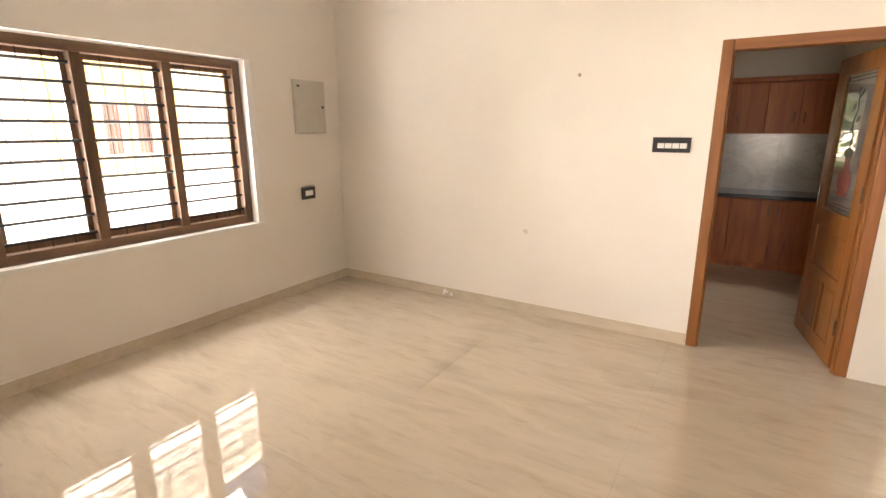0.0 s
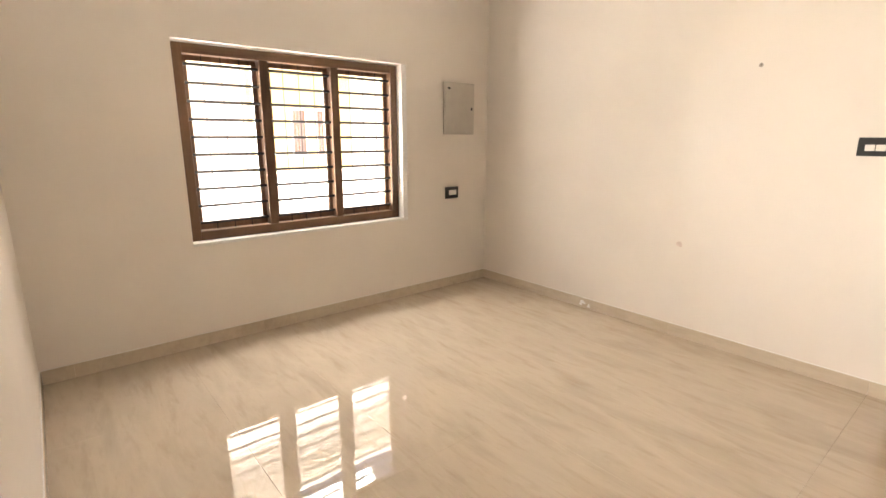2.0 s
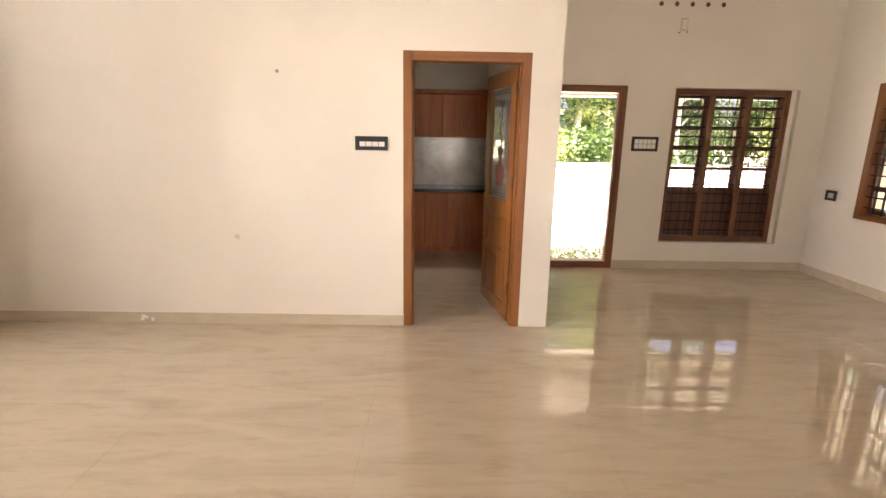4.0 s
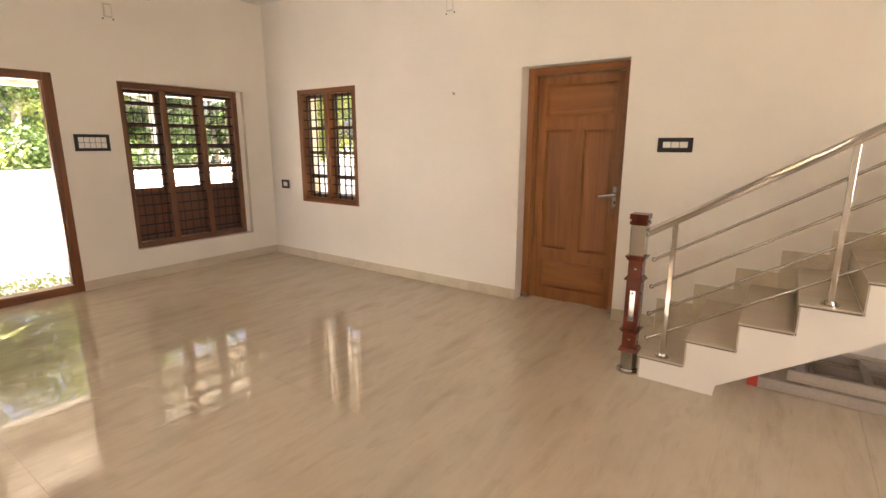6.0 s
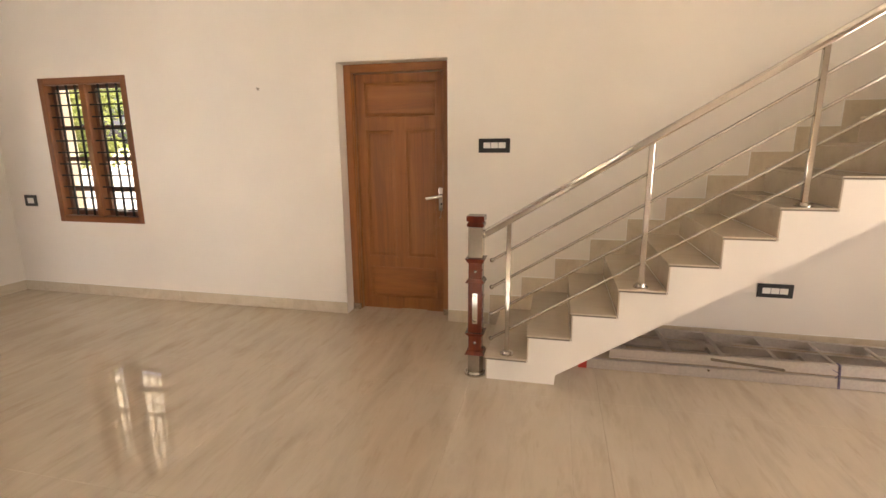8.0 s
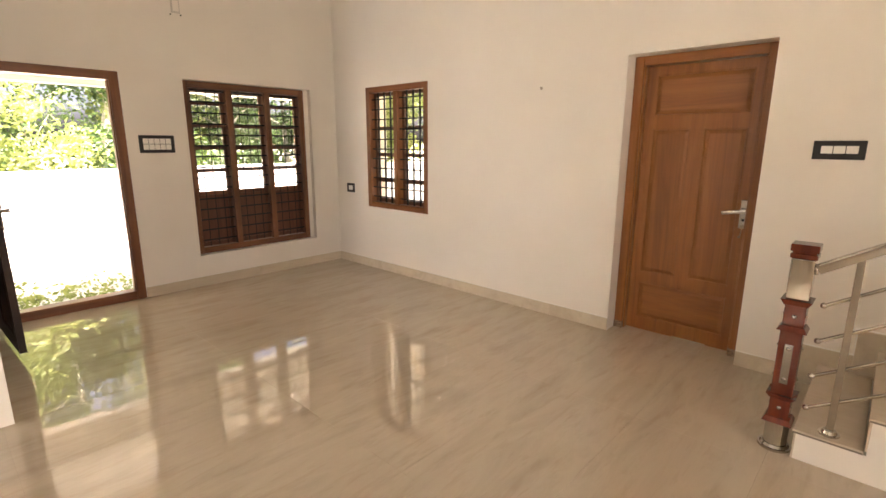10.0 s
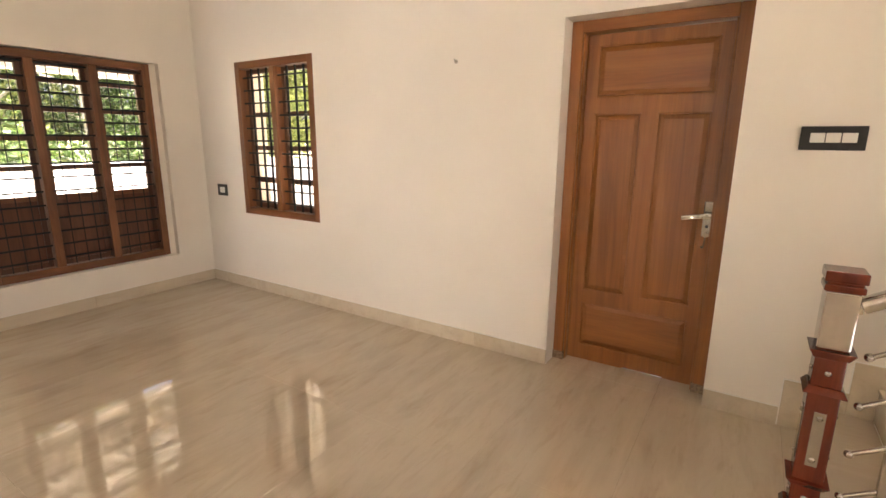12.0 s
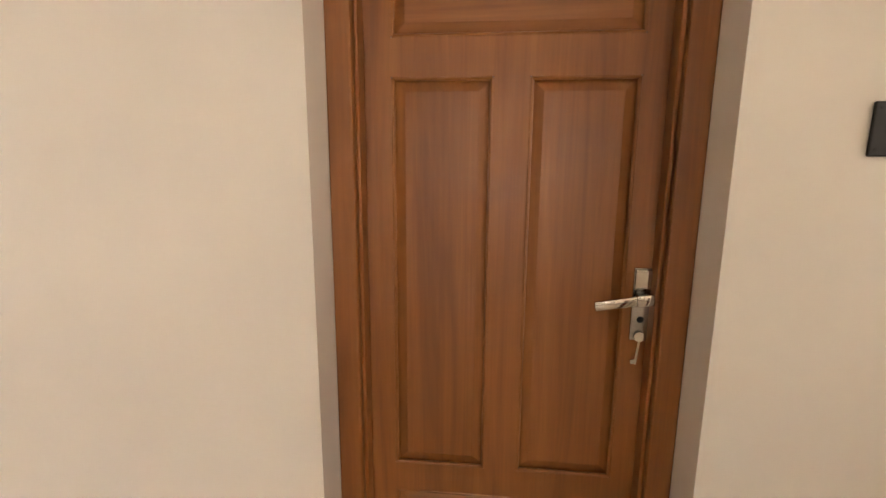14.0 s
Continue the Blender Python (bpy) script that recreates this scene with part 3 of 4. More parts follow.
part("bolt", rod((0.975, 1.52, 0.008), (0.975, 1.80, 0.008), 0.007, 10), M_SATIN, leafE, "steel bolt", m=MEL, smooth=True)

# kitchen door, open into the kitchen
KD = root("door_kitchen", ((K_DOOR[0] + K_DOOR[1]) / 2, 0, 0), "teak kitchen door with etched glass, standing open", "door", "", "structure")
MK = face_frame((0, 0, 0), '-y')
door_frame(KD, MK, K_DOOR[0], K_DOOR[1], K_DOOR[3], -0.002, 0.12, 0.068, (M_TEAK, M_TEAKX))
khinge = Matrix.Translation((K_DOOR[1] - 0.090, 0.085, 0)) @ pose(0, 0, 0, 0, 0, -79.5)
MKL = khinge @ face_frame((0, 0, 0), '-y') @ Matrix.Translation((-0.775, 0, 0))
kg = (0.125, 0.65, 0.98, 1.90)
leafK = panel_leaf(KD, MKL, 0.0, 0.775, 0.012, 2.01, [(0.10, 0.365, 0.12, 0.50), (0.41, 0.675, 0.12, 0.50), (0.10, 0.675, 0.56, 0.86), kg], 0.0, 0.038, (M_TEAK, M_TEAK), kg)
for v in (0.24, 1.10, 1.80):
    part("hinge", rod((0.778, v, 0.004), (0.778, v + 0.10, 0.004), 0.007, 10), M_STEEL, leafK, "steel butt hinge", m=MKL, smooth=True)
part("latch", sbx(0.03, 0.06, 1.0, 1.14, 0.0, 0.012), M_STEEL, leafK, "steel latch", m=MKL)
# painted vase and border lines on the glass
M_VASE = plain("red brown glass paint", (0.26, 0.06, 0.045), 0.4)
M_LINE = plain("dark glass paint", (0.05, 0.06, 0.05), 0.4)


def disc(u, v, ru, rv, w, n=28):
    bm = bmesh.new()
    bmesh.ops.create_cone(bm, cap_ends=True, segments=n, radius1=1, radius2=1, depth=0.002)
    bm.transform(Matrix.Translation((u, v, w)) @ Matrix.Diagonal((ru, rv, 1, 1)))
    return bm


GW = -0.0135
vase = disc(0.40, 1.20, 0.115, 0.085, GW)
bx(0.36, 0.44, 1.26, 1.36, GW - 0.001, GW + 0.001, vase)
part("vase_motif", vase, M_VASE, leafK, "painted red vase", m=MKL)
part("vase_mouth", disc(0.40, 1.385, 0.068, 0.035, GW + 0.0015), M_LINE, leafK, m=MKL)
part("vase_foot", disc(0.40, 1.115, 0.10, 0.018, GW + 0.0015), M_VASE, leafK, m=MKL)
bm = bmesh.new()
for a in (1.012, 1.035, 1.845, 1.868):
    bx(0.145, 0.63, a, a + 0.006, GW - 0.001, GW + 0.001, bm)
part("border_lines", bm, M_LINE, leafK, "dark painted border lines", m=MKL)
bm = bmesh.new()
pts = [(0.40, 1.42), (0.41, 1.50), (0.37, 1.58), (0.42, 1.66), (0.40, 1.76)]
for p, q in zip(pts, pts[1:]):
    rod((*p, GW), (*q, GW), 0.003, 6, bm)
for u, v, s in ((0.36, 1.53, 0.03), (0.45, 1.60, 0.03), (0.35, 1.68, 0.032), (0.44, 1.76, 0.04), (0.39, 1.78, 0.03)):
    bmesh.ops.create_cone(bm, cap_ends=True, segments=12, radius1=s, radius2=s, depth=0.002, matrix=Matrix.Translation((u, v, GW)) @ pose(0, 0, 0, 0, 0, 40) @ Matrix.Diagonal((1, 0.35, 1, 1)))
part("flower_motif", bm, M_LINE, leafK, "painted flower stem", m=MKL)

# ---- skirting ----


def skirting(name, o, facing, a, b, h=0.095, step=1.2, start=0.0):
    m = face_frame(o, facing)
    r = root(name, m @ Vector(((a + b) / 2, 0, 0)), "beige tile skirting along the wall", "skirting", "", "structure")
    x = a
    while x < b - 0.01:
        e = min(b, (math.floor((x - start) / step + 1e-6) + 1) * step + start)
        part("skirting_tile", soft(bx(x + 0.0007, e - 0.0007, -0.005, h, 0.0005, 0.0095), 0.002, 1), M_SKIRT, r, m=m)
        x = e
    part("joint_filler", bx(a, b, h + 0.0003, h + 0.0045, 0.0005, 0.006), M_SILL, r, "white filler line along the top", m=m)
    return r


skirting("baseboard_west", (0, 0, 0), '+x', YS + 0.01, -0.010, 0.088)
skirting("baseboard_kitchen_side", (0, 0, 0), '-y', 0.0, K_DOOR[0] - 0.003, 0.088, 1.2, 0.85)
skirting("baseboard_bay_south", (0, YS, 0), '+y', -3.12, -0.01, 0.088)
skirting("baseboard_entrance", (0, YE, 0), '-y', E_DOOR[1] + 0.003, XR - 0.010, 0.10, 1.2, 0.85)
skirting("baseboard_stair_wall", (XR, 0, 0), '-x', -YE, -R_DOOR[1], 0.10)
skirting("baseboard_by_stairs", (XR, 0, 0), '-x', -R_DOOR[0], 2.977, 0.10)
skirting("baseboard_under_stairs", (XR, 0, 0), '-x', 3.62, 7.6, 0.10)

SK = bpy.data.objects["baseboard_kitchen_side"]
bm = bmesh.new()
rs = random.Random(8)
for i in range(7):
    rad = rs.uniform(0.006, 0.02)
    bmesh.ops.create_uvsphere(bm, u_segments=8, v_segments=5, radius=1, matrix=Matrix.Translation((1.30 + rs.uniform(-0.05, 0.05), -0.010, 0.045 + rs.uniform(-0.03, 0.03))) @ Matrix.Diagonal((rad, 0.0016, rad * 0.8, 1)))
part("putty_smear", bm, M_SILL, SK, "white putty smear", smooth=True)

bm = bmesh.new()
for i in range(5):
    bmesh.ops.create_uvsphere(bm, u_segments=10, v_segments=5, radius=1, matrix=Matrix.Translation((2.059 + rs.uniform(-0.012, 0.012), -0.0003, 0.718 + rs.uniform(-0.012, 0.012))) @ Matrix.Diagonal((0.014, 0.0006, 0.017, 1)))
tagged(new("wall_scuff", mesh_of("wall_scuff", bm, M_SCUFF)), "small faint reddish scuff mark on cream wall", "scuff mark")

# ---- stairs ----
RISE, GO, SX, SY = 0.1625, 0.2545, 7.005, -3.095
NST = 17
bm = bmesh.new()
top = [(SY, 0.0)]
for i in range(NST):
    z = 0.15 + RISE * i - 0.018
    top += [(SY - GO * i, z), (SY - GO * (i + 1), z)]
yend = SY - GO * NST
slope = RISE / GO
under = [(yend, 0.065 + (-3.516 - yend) * slope), (-3.516, 0.065), (-3.51, 0.0)]
prof = top + under
f0 = [bm.verts.new((SX + 0.002, y, z)) for y, z in prof]
f1 = [bm.verts.new((XR - 0.002, y, z)) for y, z in prof]
bm.faces.new(f0)
bm.faces.new(f1[::-1])
n = len(prof)
for i in range(n):
    bm.faces.new((f0[(i + 1) % n], f0[i], f1[i], f1[(i + 1) % n]))
bmesh.ops.recalc_face_normals(bm, faces=bm.faces)
STAIR = root("staircase", (SX + 0.45, SY - 2, 0), "white plastered staircase with beige grey tiled steps", "staircase", "", "structure")
part("flight", bm, M_WALL, STAIR, "white plastered stair flight")
for i in range(NST):
    y, z = SY - GO * i, 0.15 + RISE * i
    zb = z - RISE + 0.001 if i else 0.001
    part("riser", soft(bx(SX + 0.001, XR - 0.011, y + 0.0005, y + 0.009, zb, z - 0.0185), 0.0015, 1), M_STEP, STAIR)
    part("tread", soft(bx(SX - 0.004, XR - 0.011, y - GO + 0.010, y + 0.014, z - 0.0175, z), 0.003, 2), M_STEP, STAIR)
    part("tread_edge", bx(SX - 0.0052, SX - 0.0042, y - GO + 0.012, y + 0.012, z - 0.0165, z - 0.008), M_NOSE, STAIR, "dark cut edge of the tread")
    part("stair_skirting", soft(bx(XR - 0.0095, XR - 0.0005, y - GO + 0.112, y + 0.1115, max(0.001, z - RISE - 0.03), z + 0.105), 0.002, 1), M_SKIRT, STAIR, "stepped tile skirting")
    part("joint_filler", bx(XR - 0.007, XR - 0.0005, y - GO + 0.108, y + 0.116, z + 0.1055, z + 0.111), M_SILL, STAIR, "white filler line")
    part("joint_filler", bx(XR - 0.007, XR - 0.0005, y + 0.1118, y + 0.116, max(0.1055, z + 0.1115 - RISE), z + 0.1053), M_SILL, STAIR, "white filler line")
bm = bx(6.95, XR - 0.002, -7.6, yend - 0.002, 0.15 + RISE * NST - 0.20, 0.15 + RISE * NST - RISE)
solid("landing", bm, M_STEP, "tiled stair landing", "landing")

# ---- newel and rail ----
NX, NY = 7.068, -3.012
NW = root("newel_post", (NX, NY, 0), "stair newel post of red mahogany and polished steel", "newel post")


def block(name, hw, z0, z1, mat, label="", r=0.004):
    return part(name, sbx(NX - hw, NX + hw, NY - hw, NY + hw, z0, z1, r), mat, NW, label)


def collar(z0, z1, h0, h1, name="collar"):
    bm = bmesh.new()
    bmesh.ops.create_cone(bm, cap_ends=True, segments=4, radius1=h0 * math.sqrt(2), radius2=h1 * math.sqrt(2), depth=z1 - z0, matrix=Matrix.Translation((NX, NY, (z0 + z1) / 2)) @ pose(0, 0, 0, 0, 0, 45))
    soft(bm, 0.002, 1)
    return part(name, bm, M_MAHOG, NW)


part("base_flange", rod((NX, NY, 0), (NX, NY, 0.012), 0.072, 28), M_STEEL, NW, "polished steel base ring", smooth=True)
part("base_ring", rod((NX, NY, 0.012), (NX, NY, 0.024), 0.062, 28, r2=0.055), M_STEEL, NW, smooth=True)
part("base_tube", rod((NX, NY, 0.024), (NX, NY, 0.145), 0.050, 28), M_STEEL, NW, "polished steel tube", smooth=True)
collar(0.145, 0.170, 0.062, 0.050)
block("lower_block", 0.042, 0.170, 0.268, M_MAHOG)
collar(0.268, 0.292, 0.046, 0.062)
block("shaft", 0.044, 0.292, 0.618, M_MAHOG, "red mahogany shaft")
collar(0.618, 0.642, 0.060, 0.046)
block("upper_block", 0.042, 0.642, 0.742, M_MAHOG)
collar(0.742, 0.772, 0.046, 0.062)
block("steel_box", 0.045, 0.772, 0.968, M_STEEL, "mirror-polished steel box", 0.006)
block("cap_lower", 0.052, 0.968, 0.990, M_MAHOG)
block("cap_neck", 0.046, 0.990, 1.000, M_MAHOG)
block("cap_top", 0.054, 1.000, 1.034, M_MAHOG, "square red mahogany cap")
for dx, dy in ((-1, 0), (0, 1), (0, -1)):
    h = 0.0445
    if dx:
        bm = sbx(NX + dx * (h + 0.002), NX + dx * (h - 0.001), NY - 0.017, NY + 0.017, 0.352, 0.552, 0.001)
    else:
        bm = sbx(NX - 0.017, NX + 0.017, NY + dy * (h + 0.002), NY + dy * (h - 0.001), 0.352, 0.552, 0.001)
    part("mirror_inlay", bm, M_STEEL, NW, "steel inlay strip")
    for z, hh in ((0.222, 0.042), (0.690, 0.042), (0.375, 0.0465), (0.53, 0.0465)):
        a = Vector((NX + dx * hh, NY + dy * hh, z))
        part("stud", rod(a, a + Vector((dx, dy, 0)) * 0.006, 0.010, 12, r2=0.005), M_STEEL, NW, "steel stud", smooth=True)

RAIL = root("stair_railing", (NX, -4.6, 0), "polished stainless steel stair railing on square posts", "railing")
RS, RM = 0.610, 0.624               # slopes of the handrail and of the thin rails
yr = -6.75
part("rail_sleeve", sbx(NX - 0.012, NX + 0.012, NY - 0.06, NY - 0.044, 0.895, 0.935, 0.003), M_STEEL, RAIL, smooth=True)
part("handrail", bar((NX, NY - 0.055, 0.922), (NX, yr, 0.922 + RS * (NY - 0.055 - yr)), 0.040, 0.046, up=(0, 0, 1), r=0.004), M_STEEL, RAIL, "square polished steel handrail", smooth=True)
for z in (0.758, 0.586, 0.411, 0.248):
    r1 = part("mid_rail", rod((NX, -3.112, z), (NX, yr, z + RM * (-3.112 - yr)), 0.0085, 12), M_STEEL, RAIL, "thin round steel rail", smooth=True)
    bm = bmesh.new()
    bmesh.ops.create_uvsphere(bm, u_segments=14, v_segments=10, radius=0.0145, matrix=Matrix.Translation((NX, -3.110, z)))
    part("end_ball", bm, M_STEEL, r1, "steel ball end", smooth=True)
for k in range(5):
    y = -3.211 - 0.7635 * k
    zb = 0.15 + RISE * int((SY - y) / GO)
    zt = 0.922 + RS * (NY - 0.055 - y) - 0.02
    p = part("post", sbx(NX - 0.0145, NX + 0.0145, y - 0.0145, y + 0.0145, zb, zt, 0.003), M_STEEL, RAIL, "square steel post")
    part("post_flange", rod((NX, y, zb), (NX, y, zb + 0.008), 0.042, 24), M_STEEL, p, "round steel flange", smooth=True)
    part("post_collar", rod((NX, y, zb + 0.008), (NX, y, zb + 0.022), 0.031, 24, r2=0.027), M_STEEL, p, smooth=True)

# ---- folded ladder on the floor ----
LAD = root("folding_ladder", (7.6, -4.6, 0), "folded aluminium stepladder lying flat under the stairs", "ladder")
la, lb = Vector((7.300, -3.70, 0)), Vector((7.345, -5.95, 0))
ra, rb2 = Vector((7.750, -3.70, 0)), Vector((7.655, -5.95, 0))


def stile(a, b, z, side):
    """A channel section with its flat web on the outer side and two beads along it."""
    o, d = Vector((0, 0, z)), Vector((side, 0, 0))
    bm = bar(a + o + d * 0.011, b + o + d * 0.011, 0.003, 0.064)
    for h in (-0.031, 0.031):
        bar(a + o + Vector((0, 0, h)), b + o + Vector((0, 0, h)), 0.025, 0.003, bm)
    for h in (-0.021, 0.021):
        bar(a + o + d * 0.0128 + Vector((0, 0, h)), b + o + d * 0.0128 + Vector((0, 0, h)), 0.003, 0.005, bm)
    part("stile", bm, M_ALU, LAD, "dull aluminium stile")


for z in (0.036, 0.118):
    for a, b, side in ((la, lb, -1), (ra, rb2, 1)):
        stile(a.lerp(b, 0.07) if z > 0.1 else a, b, z, side)
for i in range(7):
    t = 0.098 + 0.1396 * i
    a, b = la.lerp(lb, t) + Vector((0.012, 0, 0.122)), ra.lerp(rb2, t) + Vector((-0.012, 0, 0.122))
    bm = bar(a, b, 0.004, 0.064, up=(0, 0.75, 0.66))
    for s in (-0.029, -0.010, 0.010, 0.029):
        e = Vector((0, 0.75, 0.66)).normalized() * s
        bar(a + e + Vector((0, -0.004, 0.005)), b + e + Vector((0, -0.004, 0.005)), 0.007, 0.004, bm, up=(0, 0.75, 0.66))
    part("step", bm, M_ALU, LAD, "ribbed aluminium step")
for i in range(4):
    t = 0.13 + 0.25 * i
    a, b = la.lerp(lb, t), ra.lerp(rb2, t)
    part("back_rung", rod(a + Vector((0.012, 0, 0.036)), b + Vector((-0.012, 0, 0.036)), 0.011, 10), M_ALU, LAD, smooth=True)
for s, e in ((la, lb), (ra, rb2)):
    d = Vector((-0.021 if s is la else 0.021, 0, 0))
    part("spreader", bar(s.lerp(e, 0.34) + d + Vector((0, 0, 0.132)), s.lerp(e, 0.52) + d + Vector((0, 0, 0.098)), 0.005, 0.017), M_SATIN, LAD, "hinged spreader arm")
    part("spreader", bar(s.lerp(e, 0.335) + d + Vector((0, 0, 0.058)), s.lerp(e, 0.46) + d + Vector((0, 0, 0.078)), 0.004, 0.016), M_ALU, LAD)
    for t, h in ((0.34, 0.132), (0.335, 0.058), (0.52, 0.098)):
        q = s.lerp(e, t) + Vector((0, 0, h))
        part("rivet", rod(q + d * 0.7, q + d * 1.25, 0.007, 10), M_STEEL, LAD, smooth=True)
for a in (la, ra):
    part("foot_cap", sbx(a.x - 0.016, a.x + 0.016, a.y - 0.02, a.y + 0.035, 0.001, 0.072, 0.004), M_RED, LAD, "red plastic foot cap")
part("top_plate", bar(lb + Vector((-0.01, -0.007, 0.080)), rb2 + Vector((0.01, -0.007, 0.080)), 0.012, 0.158, up=(0, 0, 1), r=0.003), M_ALU, LAD, "aluminium top plate")
tp = la.lerp(lb, 0.658)
bm = bmesh.new()
for k in (0.0, 0.007):
    rod(tp + Vector((-0.0165, k, 0.002)), tp + Vector((-0.0165, 0.012 + k, 0.152)), 0.0022, 8, bm)
    rod(tp + Vector((-0.0165, 0.012 + k, 0.152)), tp + Vector((0.014, 0.014 + k, 0.153)), 0.0022, 8, bm)
rod(tp + Vector((-0.018, 0.01, 0.10)), tp + Vector((-0.022, 0.055, 0.125)), 0.0022, 8, bm)
rod(tp + Vector((-0.018, 0.01, 0.10)), tp + Vector((-0.022, 0.035, 0.07)), 0.0022, 8, bm)
part("tie_cord", bm, M_PURPLE, LAD, "purple tie cord", smooth=True)

# ---- electrical ----


def switch_plate(o, facing, u0, u1, v0, v1, cols, rows, label, off=(0.10, 0.10, 0.2, 0.2), group="switch plates"):
    """A black plate with white rockers; off: margins left, right, below and above as parts of the size."""
    m = face_frame(o, facing)
    w, h = u1 - u0, v1 - v0
    r = root("switch_plate", m @ Vector(((u0 + u1) / 2, v0, 0)), label, "switch", group)
    part("back_box", bx(u0 + 0.006, u1 - 0.006, v0 + 0.006, v1 - 0.006, -0.003, 0.003), M_IRON, r, m=m)
    part("plate", sbx(u0, u1, v0, v1, 0.002, 0.011, 0.003), M_BLACK, r, "black plastic plate", m=m)
    a, b, c, d = u0 + w * off[0], u1 - w * off[1], v0 + h * off[2], v1 - h * off[3]
    cw, ch = (b - a) / cols, (d - c) / rows
    for i in range(cols):
        for j in range(rows):
            x, z = a + i * cw, c + j * ch
            k = part("rocker", sbx(x + 0.002, x + cw - 0.002, z + 0.002, z + ch - 0.002, 0.009, 0.0145, 0.002), M_WHITEP, r, "white rocker switch", m=m)
    for u in (u0 + w * 0.045, u1 - w * 0.045):
        for v in (v0 + h * 0.12, v1 - h * 0.12):
            part("screw", rod((u, v, 0.0105), (u, v, 0.0125), 0.0030, 8), M_IRON, r, m=m)
    return r


switch_plate((0, 0, 0), '-y', 2.990, 3.232, 1.385, 1.487, 4, 1, "black switch plate with four white rockers on cream wall", (0.13, 0.09, 0.26, 0.36))
switch_plate((0, 0, 0), '+x', -0.557, -0.388, 0.896, 1.010, 1, 1, "small black socket plate with white switch on cream wall", (0.26, 0.16, 0.28, 0.26))
switch_plate((XR, 0, 0), '-x', -1.690, -1.540, 0.880, 0.990, 1, 1, "small black socket plate beside the window corner", (0.26, 0.22, 0.24, 0.24))
switch_plate((0, YE, 0), '-y', 5.786, 6.088, 1.373, 1.534, 5, 2, "large black switch plate with two rows of rockers", (0.10, 0.10, 0.17, 0.17))
switch_plate((XR, 0, 0), '-x', 2.882, 3.122, 1.390, 1.496, 3, 1, "black switch plate with three white rockers beside the teak door", (0.15, 0.13, 0.30, 0.26))
switch_plate((XR, 0, 0), '-x', 4.915, 5.145, 0.365, 0.466, 3, 1, "black socket plate low on the wall under the stairs", (0.13, 0.14, 0.27, 0.27))

DB = root("distribution_box", (0, -0.385, 1.513), "grey metal electrical distribution box on cream wall", "electrical box")
part("box_body", sbx(0.0005, 0.016, -0.578, -0.194, 1.513, 1.992, 0.003), M_GREYM, DB)
part("box_door", sbx(0.0165, 0.024, -0.566, -0.206, 1.525, 1.980, 0.004), M_GREYM, DB, "grey enamelled metal door")
part("latch", sbx(0.0245, 0.031, -0.248, -0.228, 1.742, 1.768, 0.002), M_BLACK, DB, "black latch")
bm = bmesh.new()
bmesh.ops.create_cone(bm, cap_ends=True, segments=4, radius1=0.018, radius2=0.018, depth=0.002, matrix=Matrix.Translation((0.0255, -0.525, 1.935)) @ pose(0, 0, 0, 0, 90, 0) @ Matrix.Diagonal((0.7, 1.3, 1, 1)))
part("badge", bm, M_IRON, DB, "small dark badge")


def light_point(o, facing, u, v):
    m = face_frame(o, facing)
    r = root("light_point", m @ Vector((u, v, 0)), "bare light point box with loose screws, high on the wall", "light fitting", "light points")
    part("box", sbx(u - 0.038, u + 0.038, v - 0.055, v + 0.075, 0.0005, 0.014, 0.004), M_POINT, r, "pale grey plastic box", m=m)
    part("cover", sbx(u - 0.026, u + 0.026, v - 0.040, v + 0.055, 0.0145, 0.022, 0.003), M_WALL, r, m=m)
    for du, dv in ((-0.045, -0.07), (0.045, -0.065)):
        part("wall_plug", rod((u + du, v + dv, 0.0), (u + du, v + dv, 0.006), 0.007, 8), M_IRON, r, "dark wall plug", m=m)


light_point((0, YE, 0), '-y', 6.225, 2.70)
light_point((XR, 0, 0), '-x', 0.972, 2.70)


def nail(o, facing, u, v):
    m = face_frame(o, facing)
    r = root("wall_hook", m @ Vector((u, v, 0)), "small rusty screw hook in a chipped plug", "hook", "wall hooks")
    part("plug", rod((u, v, 0.0003), (u, v, 0.004), 0.013, 10), M_PLASTER, r, "chipped plug", m=m)
    part("screw", rod((u, v, 0.003), (u + 0.012, v + 0.006, 0.042), 0.0042, 8), M_SATIN, r, "steel screw", m=m, smooth=True)


nail((0, 0, 0), '-y', 2.441, 1.931)
nail((XR, 0, 0), '-x', 1.019, 1.915)

for i in range(5):
    u = 5.958 + 0.1665 * i
    # a solid disc; the shade inside the hole is its dark colour
    bm = rod((u, YE - 0.0015, 2.912), (u, YE + 0.02, 2.912), 0.024, 16)
    h = tagged(new("vent_hole", mesh_of("vent_hole", bm, M_HOLE)), "small round dark vent hole high in the wall", "vent hole", "row of vent holes")

# ---- kitchen ----


